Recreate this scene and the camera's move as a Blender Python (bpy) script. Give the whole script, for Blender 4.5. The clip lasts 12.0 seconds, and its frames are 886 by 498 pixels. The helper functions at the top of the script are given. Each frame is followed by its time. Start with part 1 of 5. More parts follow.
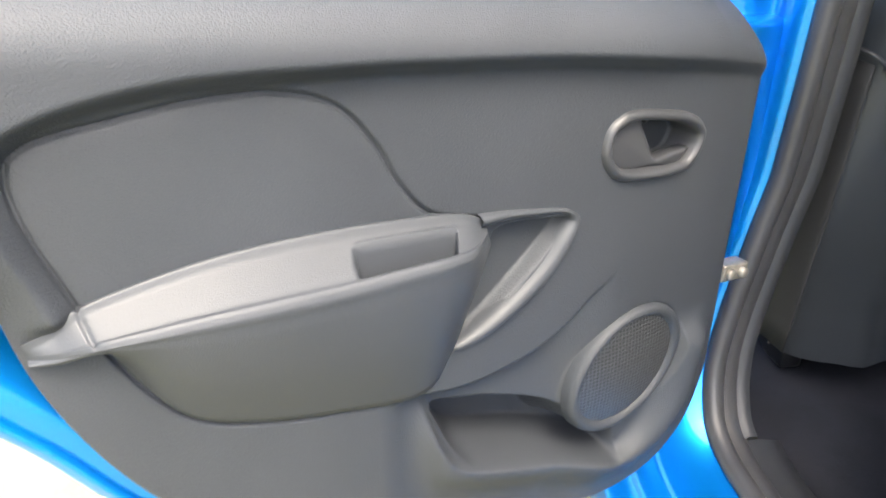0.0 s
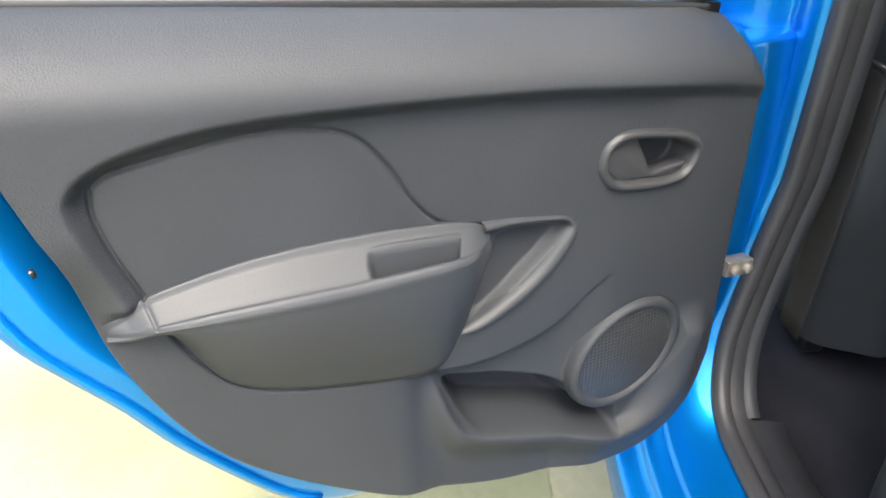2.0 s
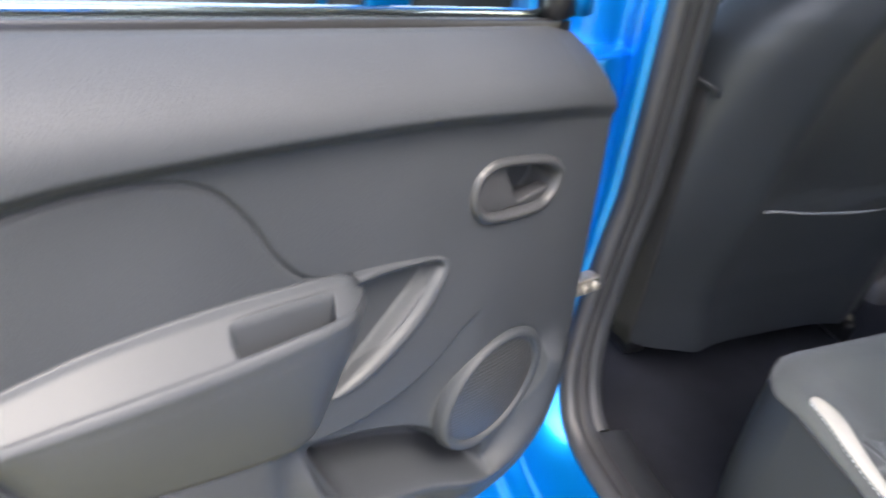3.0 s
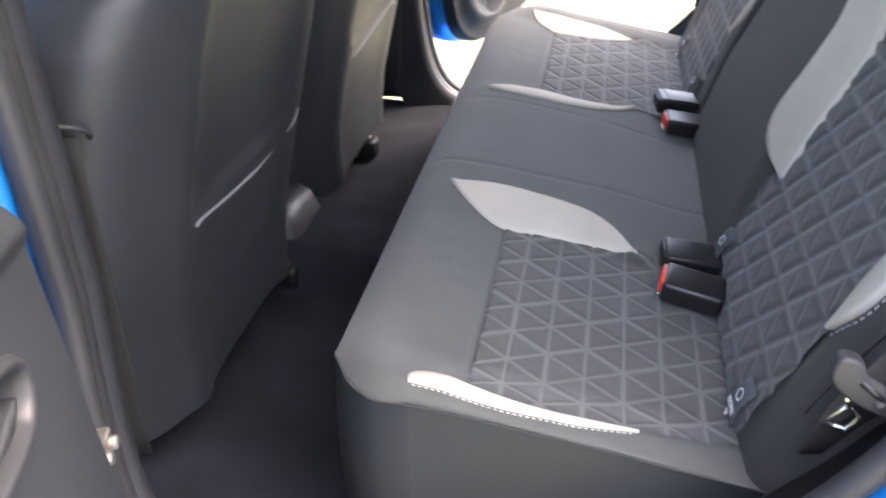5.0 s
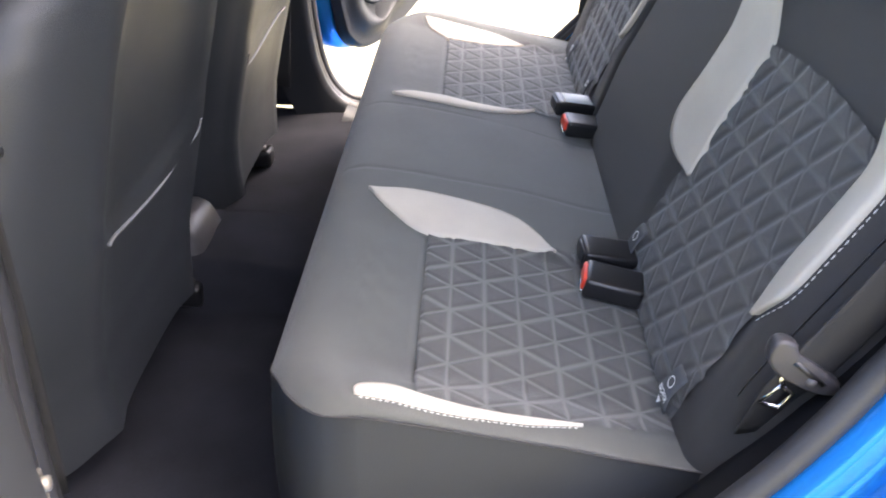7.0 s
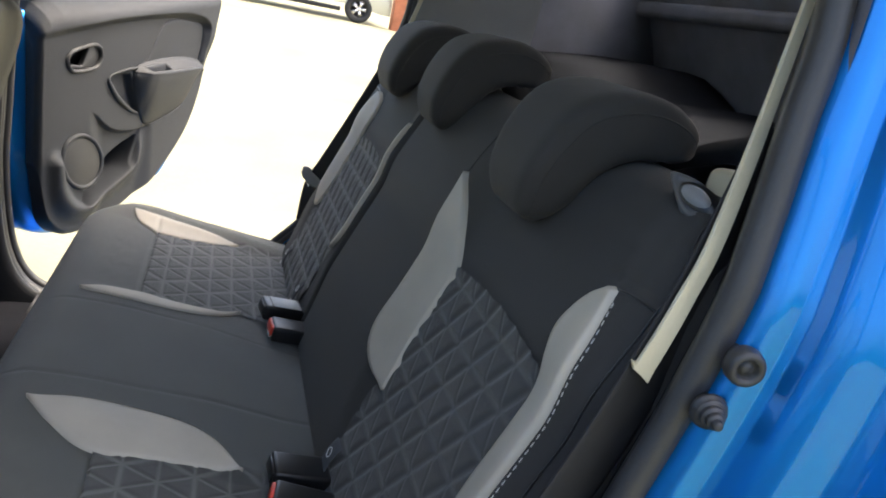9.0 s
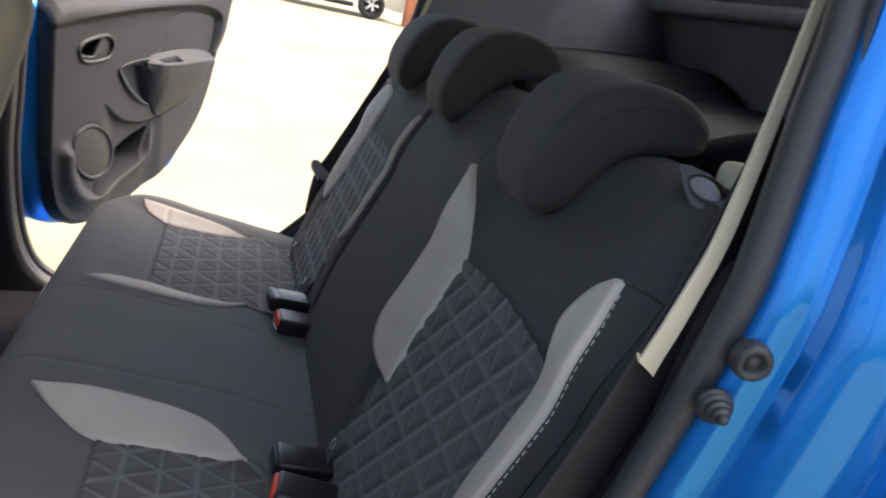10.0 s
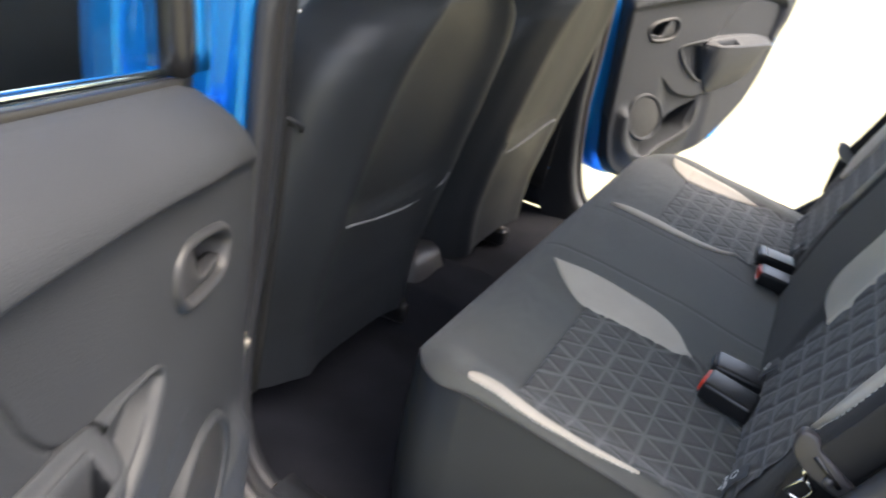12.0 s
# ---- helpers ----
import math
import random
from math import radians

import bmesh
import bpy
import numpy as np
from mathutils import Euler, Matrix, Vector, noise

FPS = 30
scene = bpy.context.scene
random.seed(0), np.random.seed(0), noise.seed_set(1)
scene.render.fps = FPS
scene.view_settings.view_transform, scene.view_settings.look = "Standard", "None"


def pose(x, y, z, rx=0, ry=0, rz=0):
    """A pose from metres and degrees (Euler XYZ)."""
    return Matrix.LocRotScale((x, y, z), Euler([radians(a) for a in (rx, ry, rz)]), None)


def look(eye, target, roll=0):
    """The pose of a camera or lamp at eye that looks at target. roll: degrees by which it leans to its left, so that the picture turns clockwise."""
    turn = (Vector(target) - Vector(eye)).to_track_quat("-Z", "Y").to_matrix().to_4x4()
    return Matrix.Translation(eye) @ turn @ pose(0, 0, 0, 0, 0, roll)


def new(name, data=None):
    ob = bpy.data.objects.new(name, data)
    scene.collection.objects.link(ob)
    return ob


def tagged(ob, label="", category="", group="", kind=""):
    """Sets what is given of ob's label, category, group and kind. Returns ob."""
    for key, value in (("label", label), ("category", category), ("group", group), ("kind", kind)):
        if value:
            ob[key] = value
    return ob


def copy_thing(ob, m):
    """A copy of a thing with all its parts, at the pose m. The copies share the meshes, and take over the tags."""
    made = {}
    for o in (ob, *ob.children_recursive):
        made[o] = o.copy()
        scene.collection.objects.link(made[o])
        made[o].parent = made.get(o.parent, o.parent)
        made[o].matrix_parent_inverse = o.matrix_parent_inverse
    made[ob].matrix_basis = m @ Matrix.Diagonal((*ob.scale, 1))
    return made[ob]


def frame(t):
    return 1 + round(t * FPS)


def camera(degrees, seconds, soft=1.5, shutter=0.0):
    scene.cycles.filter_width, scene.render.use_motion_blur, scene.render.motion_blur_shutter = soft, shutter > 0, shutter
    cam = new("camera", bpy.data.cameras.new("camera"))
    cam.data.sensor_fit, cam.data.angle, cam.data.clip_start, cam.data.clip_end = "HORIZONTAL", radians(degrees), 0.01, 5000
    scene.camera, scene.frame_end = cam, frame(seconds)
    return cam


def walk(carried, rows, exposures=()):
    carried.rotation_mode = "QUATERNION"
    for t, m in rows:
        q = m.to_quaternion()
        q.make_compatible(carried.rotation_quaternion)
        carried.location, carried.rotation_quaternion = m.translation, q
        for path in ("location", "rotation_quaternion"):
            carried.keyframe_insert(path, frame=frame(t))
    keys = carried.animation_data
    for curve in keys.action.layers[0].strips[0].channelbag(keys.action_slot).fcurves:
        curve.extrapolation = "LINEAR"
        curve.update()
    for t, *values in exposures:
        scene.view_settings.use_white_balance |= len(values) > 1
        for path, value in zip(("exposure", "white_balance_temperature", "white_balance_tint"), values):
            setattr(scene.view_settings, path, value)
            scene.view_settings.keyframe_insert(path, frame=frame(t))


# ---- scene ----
cam = camera(58.8, 12.0, soft=1.8, shutter=0.5)
PATH = [
    (0, (0.488, -0.332, 1.085), (-1.229, -0.018, 0.109), 0.6),
    (0.5, (0.529, -0.285, 1.132), (-1.152, -0.139, 0.058), 0.6),
    (1, (0.560, -0.277, 1.156), (-1.131, -0.170, 0.094), -0.5),
    (1.5, (0.569, -0.275, 1.168), (-1.129, -0.192, 0.113), -0.9),
    (2, (0.556, -0.283, 1.173), (-1.118, -0.174, 0.085), -0.7),
    (2.5, (0.548, -0.292, 1.169), (-1.130, -0.116, 0.095), -0.1),
    (2.8, (0.489, -0.317, 1.160), (-1.130, 0.134, 0.077), 3.9),
    (3, (0.449, -0.344, 1.158), (-1.106, 0.324, 0.092), 5.4),
    (3.2, (0.413, -0.361, 1.156), (-1.070, 0.505, 0.131), 5.4),
    (3.4, (0.377, -0.371, 1.154), (-1.007, 0.668, 0.152), 6.4),
    (3.5, (0.359, -0.370, 1.152), (-0.958, 0.760, 0.158), 7.3),
    (3.7, (0.329, -0.360, 1.145), (-0.869, 0.937, 0.206), 7.1),
    (5.3, (0.156, -0.263, 1.125), (-0.056, 1.380, 0.005), -0.5),
    (5.5, (0.138, -0.266, 1.121), (-0.006, 1.381, -0.003), 0.7),
    (6, (0.116, -0.277, 1.132), (0.044, 1.394, 0.035), 1.4),
    (6.5, (0.117, -0.279, 1.127), (0.056, 1.397, 0.036), 1.6),
    (7, (0.125, -0.273, 1.130), (0.088, 1.409, 0.048), 1.7),
    (7.5, (0.150, -0.252, 1.142), (0.269, 1.489, 0.166), 3.7),
    (7.7, (0.163, -0.240, 1.144), (0.371, 1.534, 0.245), 5.2),
    (9.3, (0.178, -0.235, 1.132), (0.778, 1.590, 0.584), 12.0),
    (9.5, (0.179, -0.233, 1.131), (0.782, 1.591, 0.575), 12.0),
    (10, (0.183, -0.235, 1.128), (0.741, 1.598, 0.554), 12.3),
    (10.5, (0.184, -0.252, 1.128), (0.448, 1.625, 0.490), 13.0),
    (11, (0.217, -0.265, 1.122), (-0.023, 1.568, 0.358), 12.4),
    (11.4, (0.237, -0.333, 1.126), (-0.213, 1.459, 0.360), 11.1),
    (11.6, (0.246, -0.390, 1.132), (-0.264, 1.370, 0.329), 10.4),
    (11.8, (0.266, -0.435, 1.136), (-0.342, 1.281, 0.308), 9.8),
    (12, (0.289, -0.478, 1.140), (-0.422, 1.195, 0.306), 9.9),
]
EXPOSURES = [(0, 3.5, 6800, 6), (0.5, 2.83, 6800, 5), (1.0, 2.83, 6800, 5), (1.5, 2.95, 6750, 5), (2.5, 3.02, 6700, 6), (3.0, 3.22, 6550, 9), (3.7, 3.65, 6400, 17), (5.5, 3.7, 7050, 16), (6.0, 3.78, 7050, 16), (7, 3.8, 7050, 16), (7.7, 3.3, 7100, 15), (9.3, 2.4, 6900, 8), (10.5, 2.35, 7000, 20), (11.0, 2.6, 7000, 19), (11.5, 2.55, 7000, 17), (12, 2.8, 6950, 9)]
walk(cam, [(t, look(eye, target, roll)) for t, eye, target, roll in PATH], EXPOSURES)

# ---- light: open shade beside a bright car park ----
SUN_EL, SUN_AZ = 60.0, 80.0
world = bpy.data.worlds.new("world")
scene.world = world
world.use_nodes = True
wn = world.node_tree.nodes
sky = wn.new("ShaderNodeTexSky")
sky.sky_type = "NISHITA"
sky.sun_disc = False
sky.sun_elevation, sky.sun_rotation = radians(SUN_EL), radians(SUN_AZ)
sky.air_density, sky.dust_density = 0.9, 6.0
world.node_tree.links.new(sky.outputs[0], wn["Background"].inputs[0])
wn["Background"].inputs[1].default_value = 0.15
sun_data = bpy.data.lights.new("sun", "SUN")
sun_data.energy, sun_data.angle, sun_data.color = 0.65, radians(20.0), (1.0, 0.97, 0.92)
sun = new("sun", sun_data)
sun.matrix_world = look((6 * math.sin(radians(SUN_AZ)), 6 * math.cos(radians(SUN_AZ)), 6 * math.tan(radians(SUN_EL))), (0, 0, 0))


# ---- materials ----
def material(name, colour, rough=0.5, metal=0.0, grain=0.0, grain_scale=400.0, bump=0.0, bump_scale=600.0, stain=0.0,
             stain_scale=9.0, coat=0.0, sheen=0.0, spec=0.5):
    """A surface with fine grain, slow stains and a fine relief."""
    m = bpy.data.materials.new(name)
    m.use_nodes = True
    t = m.node_tree
    b = t.nodes["Principled BSDF"]
    b.inputs["Roughness"].default_value = rough
    b.inputs["Metallic"].default_value = metal
    b.inputs["Coat Weight"].default_value = coat
    b.inputs["Coat Roughness"].default_value = 0.04
    b.inputs["Coat IOR"].default_value = 1.5
    b.inputs["Sheen Weight"].default_value = sheen
    b.inputs["Sheen Roughness"].default_value = 0.5
    b.inputs["Specular IOR Level"].default_value = spec
    co = t.nodes.new("ShaderNodeTexCoord")
    fine = t.nodes.new("ShaderNodeTexNoise")
    fine.inputs["Scale"].default_value, fine.inputs["Detail"].default_value = grain_scale, 3
    slow = t.nodes.new("ShaderNodeTexNoise")
    slow.inputs["Scale"].default_value, slow.inputs["Detail"].default_value = stain_scale, 4
    t.links.new(co.outputs["Object"], fine.inputs["Vector"])
    t.links.new(co.outputs["Object"], slow.inputs["Vector"])
    a = t.nodes.new("ShaderNodeMapRange")
    a.inputs["To Min"].default_value, a.inputs["To Max"].default_value = 1 - grain, 1 + grain
    c = t.nodes.new("ShaderNodeMapRange")
    c.inputs["From Min"].default_value, c.inputs["From Max"].default_value = 0.3, 0.7
    c.inputs["To Min"].default_value, c.inputs["To Max"].default_value = 1 - stain, 1 + stain
    t.links.new(fine.outputs["Fac"], a.inputs["Value"])
    t.links.new(slow.outputs["Fac"], c.inputs["Value"])
    mul = t.nodes.new("ShaderNodeMath")
    mul.operation = "MULTIPLY"
    t.links.new(a.outputs[0], mul.inputs[0])
    t.links.new(c.outputs[0], mul.inputs[1])
    mix = t.nodes.new("ShaderNodeVectorMath")
    mix.operation = "SCALE"
    mix.inputs[0].default_value = colour
    t.links.new(mul.outputs[0], mix.inputs["Scale"])
    # a thin white sheet over the top of the housing
    t.links.new(mix.outputs[0], b.inputs["Base Color"])
    if bump:
        n = t.nodes.new("ShaderNodeTexNoise")
        n.inputs["Scale"].default_value, n.inputs["Detail"].default_value = bump_scale, 2
        t.links.new(co.outputs["Object"], n.inputs["Vector"])
        bp = t.nodes.new("ShaderNodeBump")
        bp.inputs["Strength"].default_value, bp.inputs["Distance"].default_value = bump, 0.001
        t.links.new(n.outputs["Fac"], bp.inputs["Height"])
        t.links.new(bp.outputs[0], b.inputs["Normal"])
        r = t.nodes.new("ShaderNodeMapRange")
        r.inputs["To Min"].default_value, r.inputs["To Max"].default_value = max(rough - 0.08, 0.02), min(rough + 0.08, 1)
        t.links.new(slow.outputs["Fac"], r.inputs["Value"])
        t.links.new(r.outputs[0], b.inputs["Roughness"])
    return m


def seam_material(name, dark, light, rough):
    """Quilted cloth: dark padded triangles between paler pressed channels (mesh attribute 'seam')."""
    m = material(name, dark, rough, grain=0.25, grain_scale=900, bump=0.35, bump_scale=1400, stain=0.12, stain_scale=14, sheen=0.25)
    t = m.node_tree
    b = t.nodes["Principled BSDF"]
    old = b.inputs["Base Color"].links[0].from_socket
    at = t.nodes.new("ShaderNodeAttribute")
    at.attribute_name = "seam"
    mx = t.nodes.new("ShaderNodeMix")
    mx.data_type = "RGBA"
    mx.inputs["B"].default_value = (*light, 1)
    t.links.new(at.outputs["Fac"], mx.inputs["Factor"])
    t.links.new(old, mx.inputs["A"])
    t.links.new(mx.outputs["Result"], b.inputs["Base Color"])
    return m


def glass_material(name, tint, rough=0.0):
    m = bpy.data.materials.new(name)
    m.use_nodes = True
    b = m.node_tree.nodes["Principled BSDF"]
    b.inputs["Base Color"].default_value = (*tint, 1)
    b.inputs["Transmission Weight"].default_value = 1.0
    b.inputs["Roughness"].default_value = rough
    b.inputs["IOR"].default_value = 1.03
    return m


def grille_material():
    """Black plastic with rows of small round holes."""
    m = material("speaker_grille", (0.030, 0.032, 0.035), 0.50)
    t = m.node_tree
    b = t.nodes["Principled BSDF"]
    old = b.inputs["Base Color"].links[0].from_socket
    co = t.nodes.new("ShaderNodeTexCoord")
    sx = t.nodes.new("ShaderNodeSeparateXYZ")
    t.links.new(co.outputs["Object"], sx.inputs[0])

    def wave(sock, k):
        a = t.nodes.new("ShaderNodeMath")
        a.operation = "MULTIPLY"
        a.inputs[1].default_value = k
        t.links.new(sock, a.inputs[0])
        s = t.nodes.new("ShaderNodeMath")
        s.operation = "SINE"
        t.links.new(a.outputs[0], s.inputs[0])
        return s.outputs[0]
    p = t.nodes.new("ShaderNodeMath")
    p.operation = "MULTIPLY"
    t.links.new(wave(sx.outputs["X"], 740.0), p.inputs[0])
    t.links.new(wave(sx.outputs["Z"], 740.0), p.inputs[1])
    ab = t.nodes.new("ShaderNodeMath")
    ab.operation = "ABSOLUTE"
    t.links.new(p.outputs[0], ab.inputs[0])
    r = t.nodes.new("ShaderNodeMapRange")
    r.inputs["From Min"].default_value, r.inputs["From Max"].default_value = 0.25, 0.5
    t.links.new(ab.outputs[0], r.inputs["Value"])
    mx = t.nodes.new("ShaderNodeMix")
    mx.data_type = "RGBA"
    mx.inputs["B"].default_value = (0.004, 0.004, 0.004, 1)
    t.links.new(r.outputs[0], mx.inputs["Factor"])
    t.links.new(old, mx.inputs["A"])
    t.links.new(mx.outputs["Result"], b.inputs["Base Color"])
    bp = t.nodes.new("ShaderNodeBump")
    bp.invert = True
    bp.inputs["Strength"].default_value, bp.inputs["Distance"].default_value = 0.8, 0.002
    t.links.new(r.outputs[0], bp.inputs["Height"])
    t.links.new(bp.outputs[0], b.inputs["Normal"])
    return m


PAINT = material("blue_paint", (0.0, 0.185, 0.56), 0.32, metal=0.75, grain=0.10, grain_scale=2500, stain=0.04, coat=0.6, spec=0.2)
PLASTIC = material("grained_plastic", (0.0195, 0.022, 0.0265), 0.60, grain=0.12, grain_scale=700, bump=0.55, bump_scale=750, stain=0.10, stain_scale=7, spec=0.32)
SMOOTH = material("satin_plastic", (0.021, 0.022, 0.025), 0.50, grain=0.05, bump=0.15, bump_scale=900, stain=0.06, spec=0.4)
ARM = material("armrest_plastic", (0.022, 0.0245, 0.029), 0.55, grain=0.08, grain_scale=900, bump=0.22, bump_scale=1000, stain=0.06, spec=0.34)
PITCH = material("gap_shade", (0.010, 0.010, 0.011), 0.85, grain=0.4, grain_scale=800, bump=0.5, bump_scale=900, stain=0.2, spec=0.1)
BLACK = material("black_plastic", (0.012, 0.012, 0.013), 0.30, grain=0.1, stain=0.1)
RUBBER = material("rubber_seal", (0.03, 0.03, 0.032), 0.45, grain=0.15, bump=0.2, bump_scale=500, stain=0.15)
CARPET = material("carpet", (0.021, 0.0218, 0.0265), 0.95, grain=0.5, grain_scale=900, bump=1.0, bump_scale=1100, stain=0.25, stain_scale=10, spec=0.1)
BOOTLINING = material("boot_lining", (0.17, 0.176, 0.21), 0.95, grain=0.3, grain_scale=900, bump=0.7, bump_scale=1100, stain=0.2, stain_scale=10)
DARKCARPET = material("dark_carpet", (0.011, 0.0125, 0.017), 0.95, grain=0.5, grain_scale=900, bump=1.0, bump_scale=1100, stain=0.25, stain_scale=10, spec=0.1)
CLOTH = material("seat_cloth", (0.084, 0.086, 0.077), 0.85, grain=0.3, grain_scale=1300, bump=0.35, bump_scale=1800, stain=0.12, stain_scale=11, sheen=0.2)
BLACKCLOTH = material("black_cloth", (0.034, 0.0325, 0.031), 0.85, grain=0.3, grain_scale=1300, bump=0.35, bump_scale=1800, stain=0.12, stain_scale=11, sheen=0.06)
VINYL = material("seat_vinyl", (0.0245, 0.0275, 0.0315), 0.50, grain=0.08, grain_scale=900, bump=0.3, bump_scale=700, stain=0.1, stain_scale=8)
LEAF = material("pale_vinyl", (0.50, 0.457, 0.38), 0.60, grain=0.05, grain_scale=900, bump=0.3, bump_scale=800, stain=0.06, stain_scale=18, spec=0.3)
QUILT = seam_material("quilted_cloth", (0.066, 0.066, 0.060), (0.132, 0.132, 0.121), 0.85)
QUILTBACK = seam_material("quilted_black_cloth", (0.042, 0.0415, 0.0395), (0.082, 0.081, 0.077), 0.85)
THREAD = material("white_thread", (0.62, 0.60, 0.55), 0.7, grain=0.1)
DARKTHREAD = material("tan_thread", (0.22, 0.19, 0.15), 0.7, grain=0.1)
PIPING = material("grey_piping", (0.16, 0.16, 0.165), 0.5, grain=0.1)
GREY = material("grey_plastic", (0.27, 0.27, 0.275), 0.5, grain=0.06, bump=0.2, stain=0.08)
CREAM = material("cream_plastic", (0.60, 0.545, 0.39), 0.5, grain=0.05, bump=0.15, stain=0.06)
DARKGREY = material("dark_grey_plastic", (0.045, 0.042, 0.044), 0.42, grain=0.06, bump=0.15, stain=0.08)
MIDGREY = material("mid_grey_plastic", (0.12, 0.12, 0.122), 0.40, grain=0.06, bump=0.15, stain=0.08)
RED = material("red_button", (0.72, 0.06, 0.03), 0.4, stain=0.05)
STEEL = material("steel", (0.60, 0.60, 0.60), 0.25, metal=1.0, grain=0.1, stain=0.15, stain_scale=40)
OLDSTEEL = material("worn_steel", (0.20, 0.185, 0.16), 0.45, metal=0.6, grain=0.2, bump=0.3, stain=0.35, stain_scale=60)
WEBBING = material("belt_webbing", (0.013, 0.013, 0.014), 0.7, grain=0.25, grain_scale=1500, bump=0.6, bump_scale=1500, stain=0.05)
TAG = material("woven_tag", (0.07, 0.075, 0.08), 0.8, grain=0.15)
WHITE = material("white_print", (0.8, 0.8, 0.78), 0.7, grain=0.03)
GLASS = glass_material("window_glass", (0.80, 0.90, 0.86))
PRIVACY = glass_material("privacy_glass", (0.34, 0.36, 0.36))
CHROME = material("chrome", (0.85, 0.86, 0.87), 0.08, metal=1.0, grain=0.02)
GRILLE = grille_material()
AMBER = material("amber_print", (0.75, 0.42, 0.08), 0.5, stain=0.05)
DULLRED = material("red_print", (0.42, 0.12, 0.08), 0.5, stain=0.08)
CONCRETE = material("pale_concrete", (0.25, 0.235, 0.145), 0.9, grain=0.15, grain_scale=60, bump=0.5, bump_scale=80, stain=0.22, stain_scale=0.9)
SHADED_GROUND = material("shaded_concrete", (0.165, 0.167, 0.092), 0.9, grain=0.15, grain_scale=60, bump=0.5, bump_scale=80, stain=0.25, stain_scale=2.5)
SILVER = material("silver_paint", (0.62, 0.62, 0.56), 0.3, metal=0.4, grain=0.04, grain_scale=1500, coat=1.0)
TYRE = material("tyre", (0.02, 0.02, 0.02), 0.8, grain=0.2, bump=0.4, bump_scale=200, stain=0.2)
BRICK = material("red_brick", (0.40, 0.14, 0.07), 0.85, grain=0.2, grain_scale=40, bump=0.5, bump_scale=120, stain=0.3, stain_scale=3)
LINER = material("headliner", (0.50, 0.48, 0.44), 0.95, grain=0.1, grain_scale=600, bump=0.3, bump_scale=900, stain=0.05)


# ---- mesh tools ----
def link(name, bm, mat, parent=None, label="", smooth=True):
    me = bpy.data.meshes.new(name)
    bmesh.ops.recalc_face_normals(bm, faces=bm.faces)
    bm.to_mesh(me)
    bm.free()
    me.materials.append(mat)
    if smooth:
        me.shade_smooth()
    ob = new(name, me)
    if parent:
        ob.parent = parent
    if label:
        tagged(ob, label)
    return ob


part = link


def thing(name, label, category, group="", kind="", m=None):
    e = new(name)
    e.empty_display_size = 0.05
    if m is not None:
        e.matrix_basis = m
    return tagged(e, label, category, group, kind)


def smoothstep(a, b, v):
    t = np.clip((v - a) / (b - a), 0, 1)
    return t * t * (3 - 2 * t)


def curve(pts, n):
    """n points on a smooth curve through pts (any dimension)."""
    p = np.array(pts, float)
    q = np.vstack([2 * p[0] - p[1], p, 2 * p[-1] - p[-2]])
    out = []
    for k in np.linspace(0, len(p) - 1, n):
        i = min(int(k), len(p) - 2)
        t = k - i
        a, b, c, d = q[i], q[i + 1], q[i + 2], q[i + 3]
        out.append(0.5 * (2 * b + (c - a) * t + (2 * a - 5 * b + 4 * c - d) * t * t + (3 * b - a - 3 * c + d) * t ** 3))
    return np.array(out)


def loop_curve(pts, n):
    """n points round a smooth closed curve."""
    p = [tuple(v) for v in pts]
    c = curve(p[-2:] + p + p[:2], 40 * (len(p) + 3) + 1)
    c = c[80:80 + 40 * len(p)]
    d = np.r_[0, np.cumsum(np.linalg.norm(np.diff(np.vstack([c, c[:1]]), axis=0), axis=1))]
    s = np.linspace(0, d[-1], n, endpoint=False)
    cc = np.vstack([c, c[:1]])
    return np.stack([np.interp(s, d, cc[:, i]) for i in range(cc.shape[1])], 1)


def grid(P, back=None, closed_u=False, closed_v=False):
    """A bmesh from an array of points (n, m, 3); back: a vector by which its rim is folded away, for thickness."""
    bm = bmesh.new()
    n, m = P.shape[:2]
    v = [[bm.verts.new(P[i, j]) for j in range(m)] for i in range(n)]
    for i in range(n if closed_u else n - 1):
        for j in range(m if closed_v else m - 1):
            q = (v[i][j], v[(i + 1) % n][j], v[(i + 1) % n][(j + 1) % m], v[i][(j + 1) % m])
            bm.faces.new(q)
    if back is not None:
        rim = [(i, 0) for i in range(n)] + [(n - 1, j) for j in range(1, m)] + [(i, m - 1) for i in range(n - 2, -1, -1)] + [(0, j) for j in range(m - 2, 0, -1)]
        b = Vector(back)
        low = [bm.verts.new(v[i][j].co + b) for i, j in rim]
        for k in range(len(rim)):
            i, j = rim[k]
            i2, j2 = rim[(k + 1) % len(rim)]
            bm.faces.new((v[i][j], low[k], low[(k + 1) % len(rim)], v[i2][j2]))
    return bm


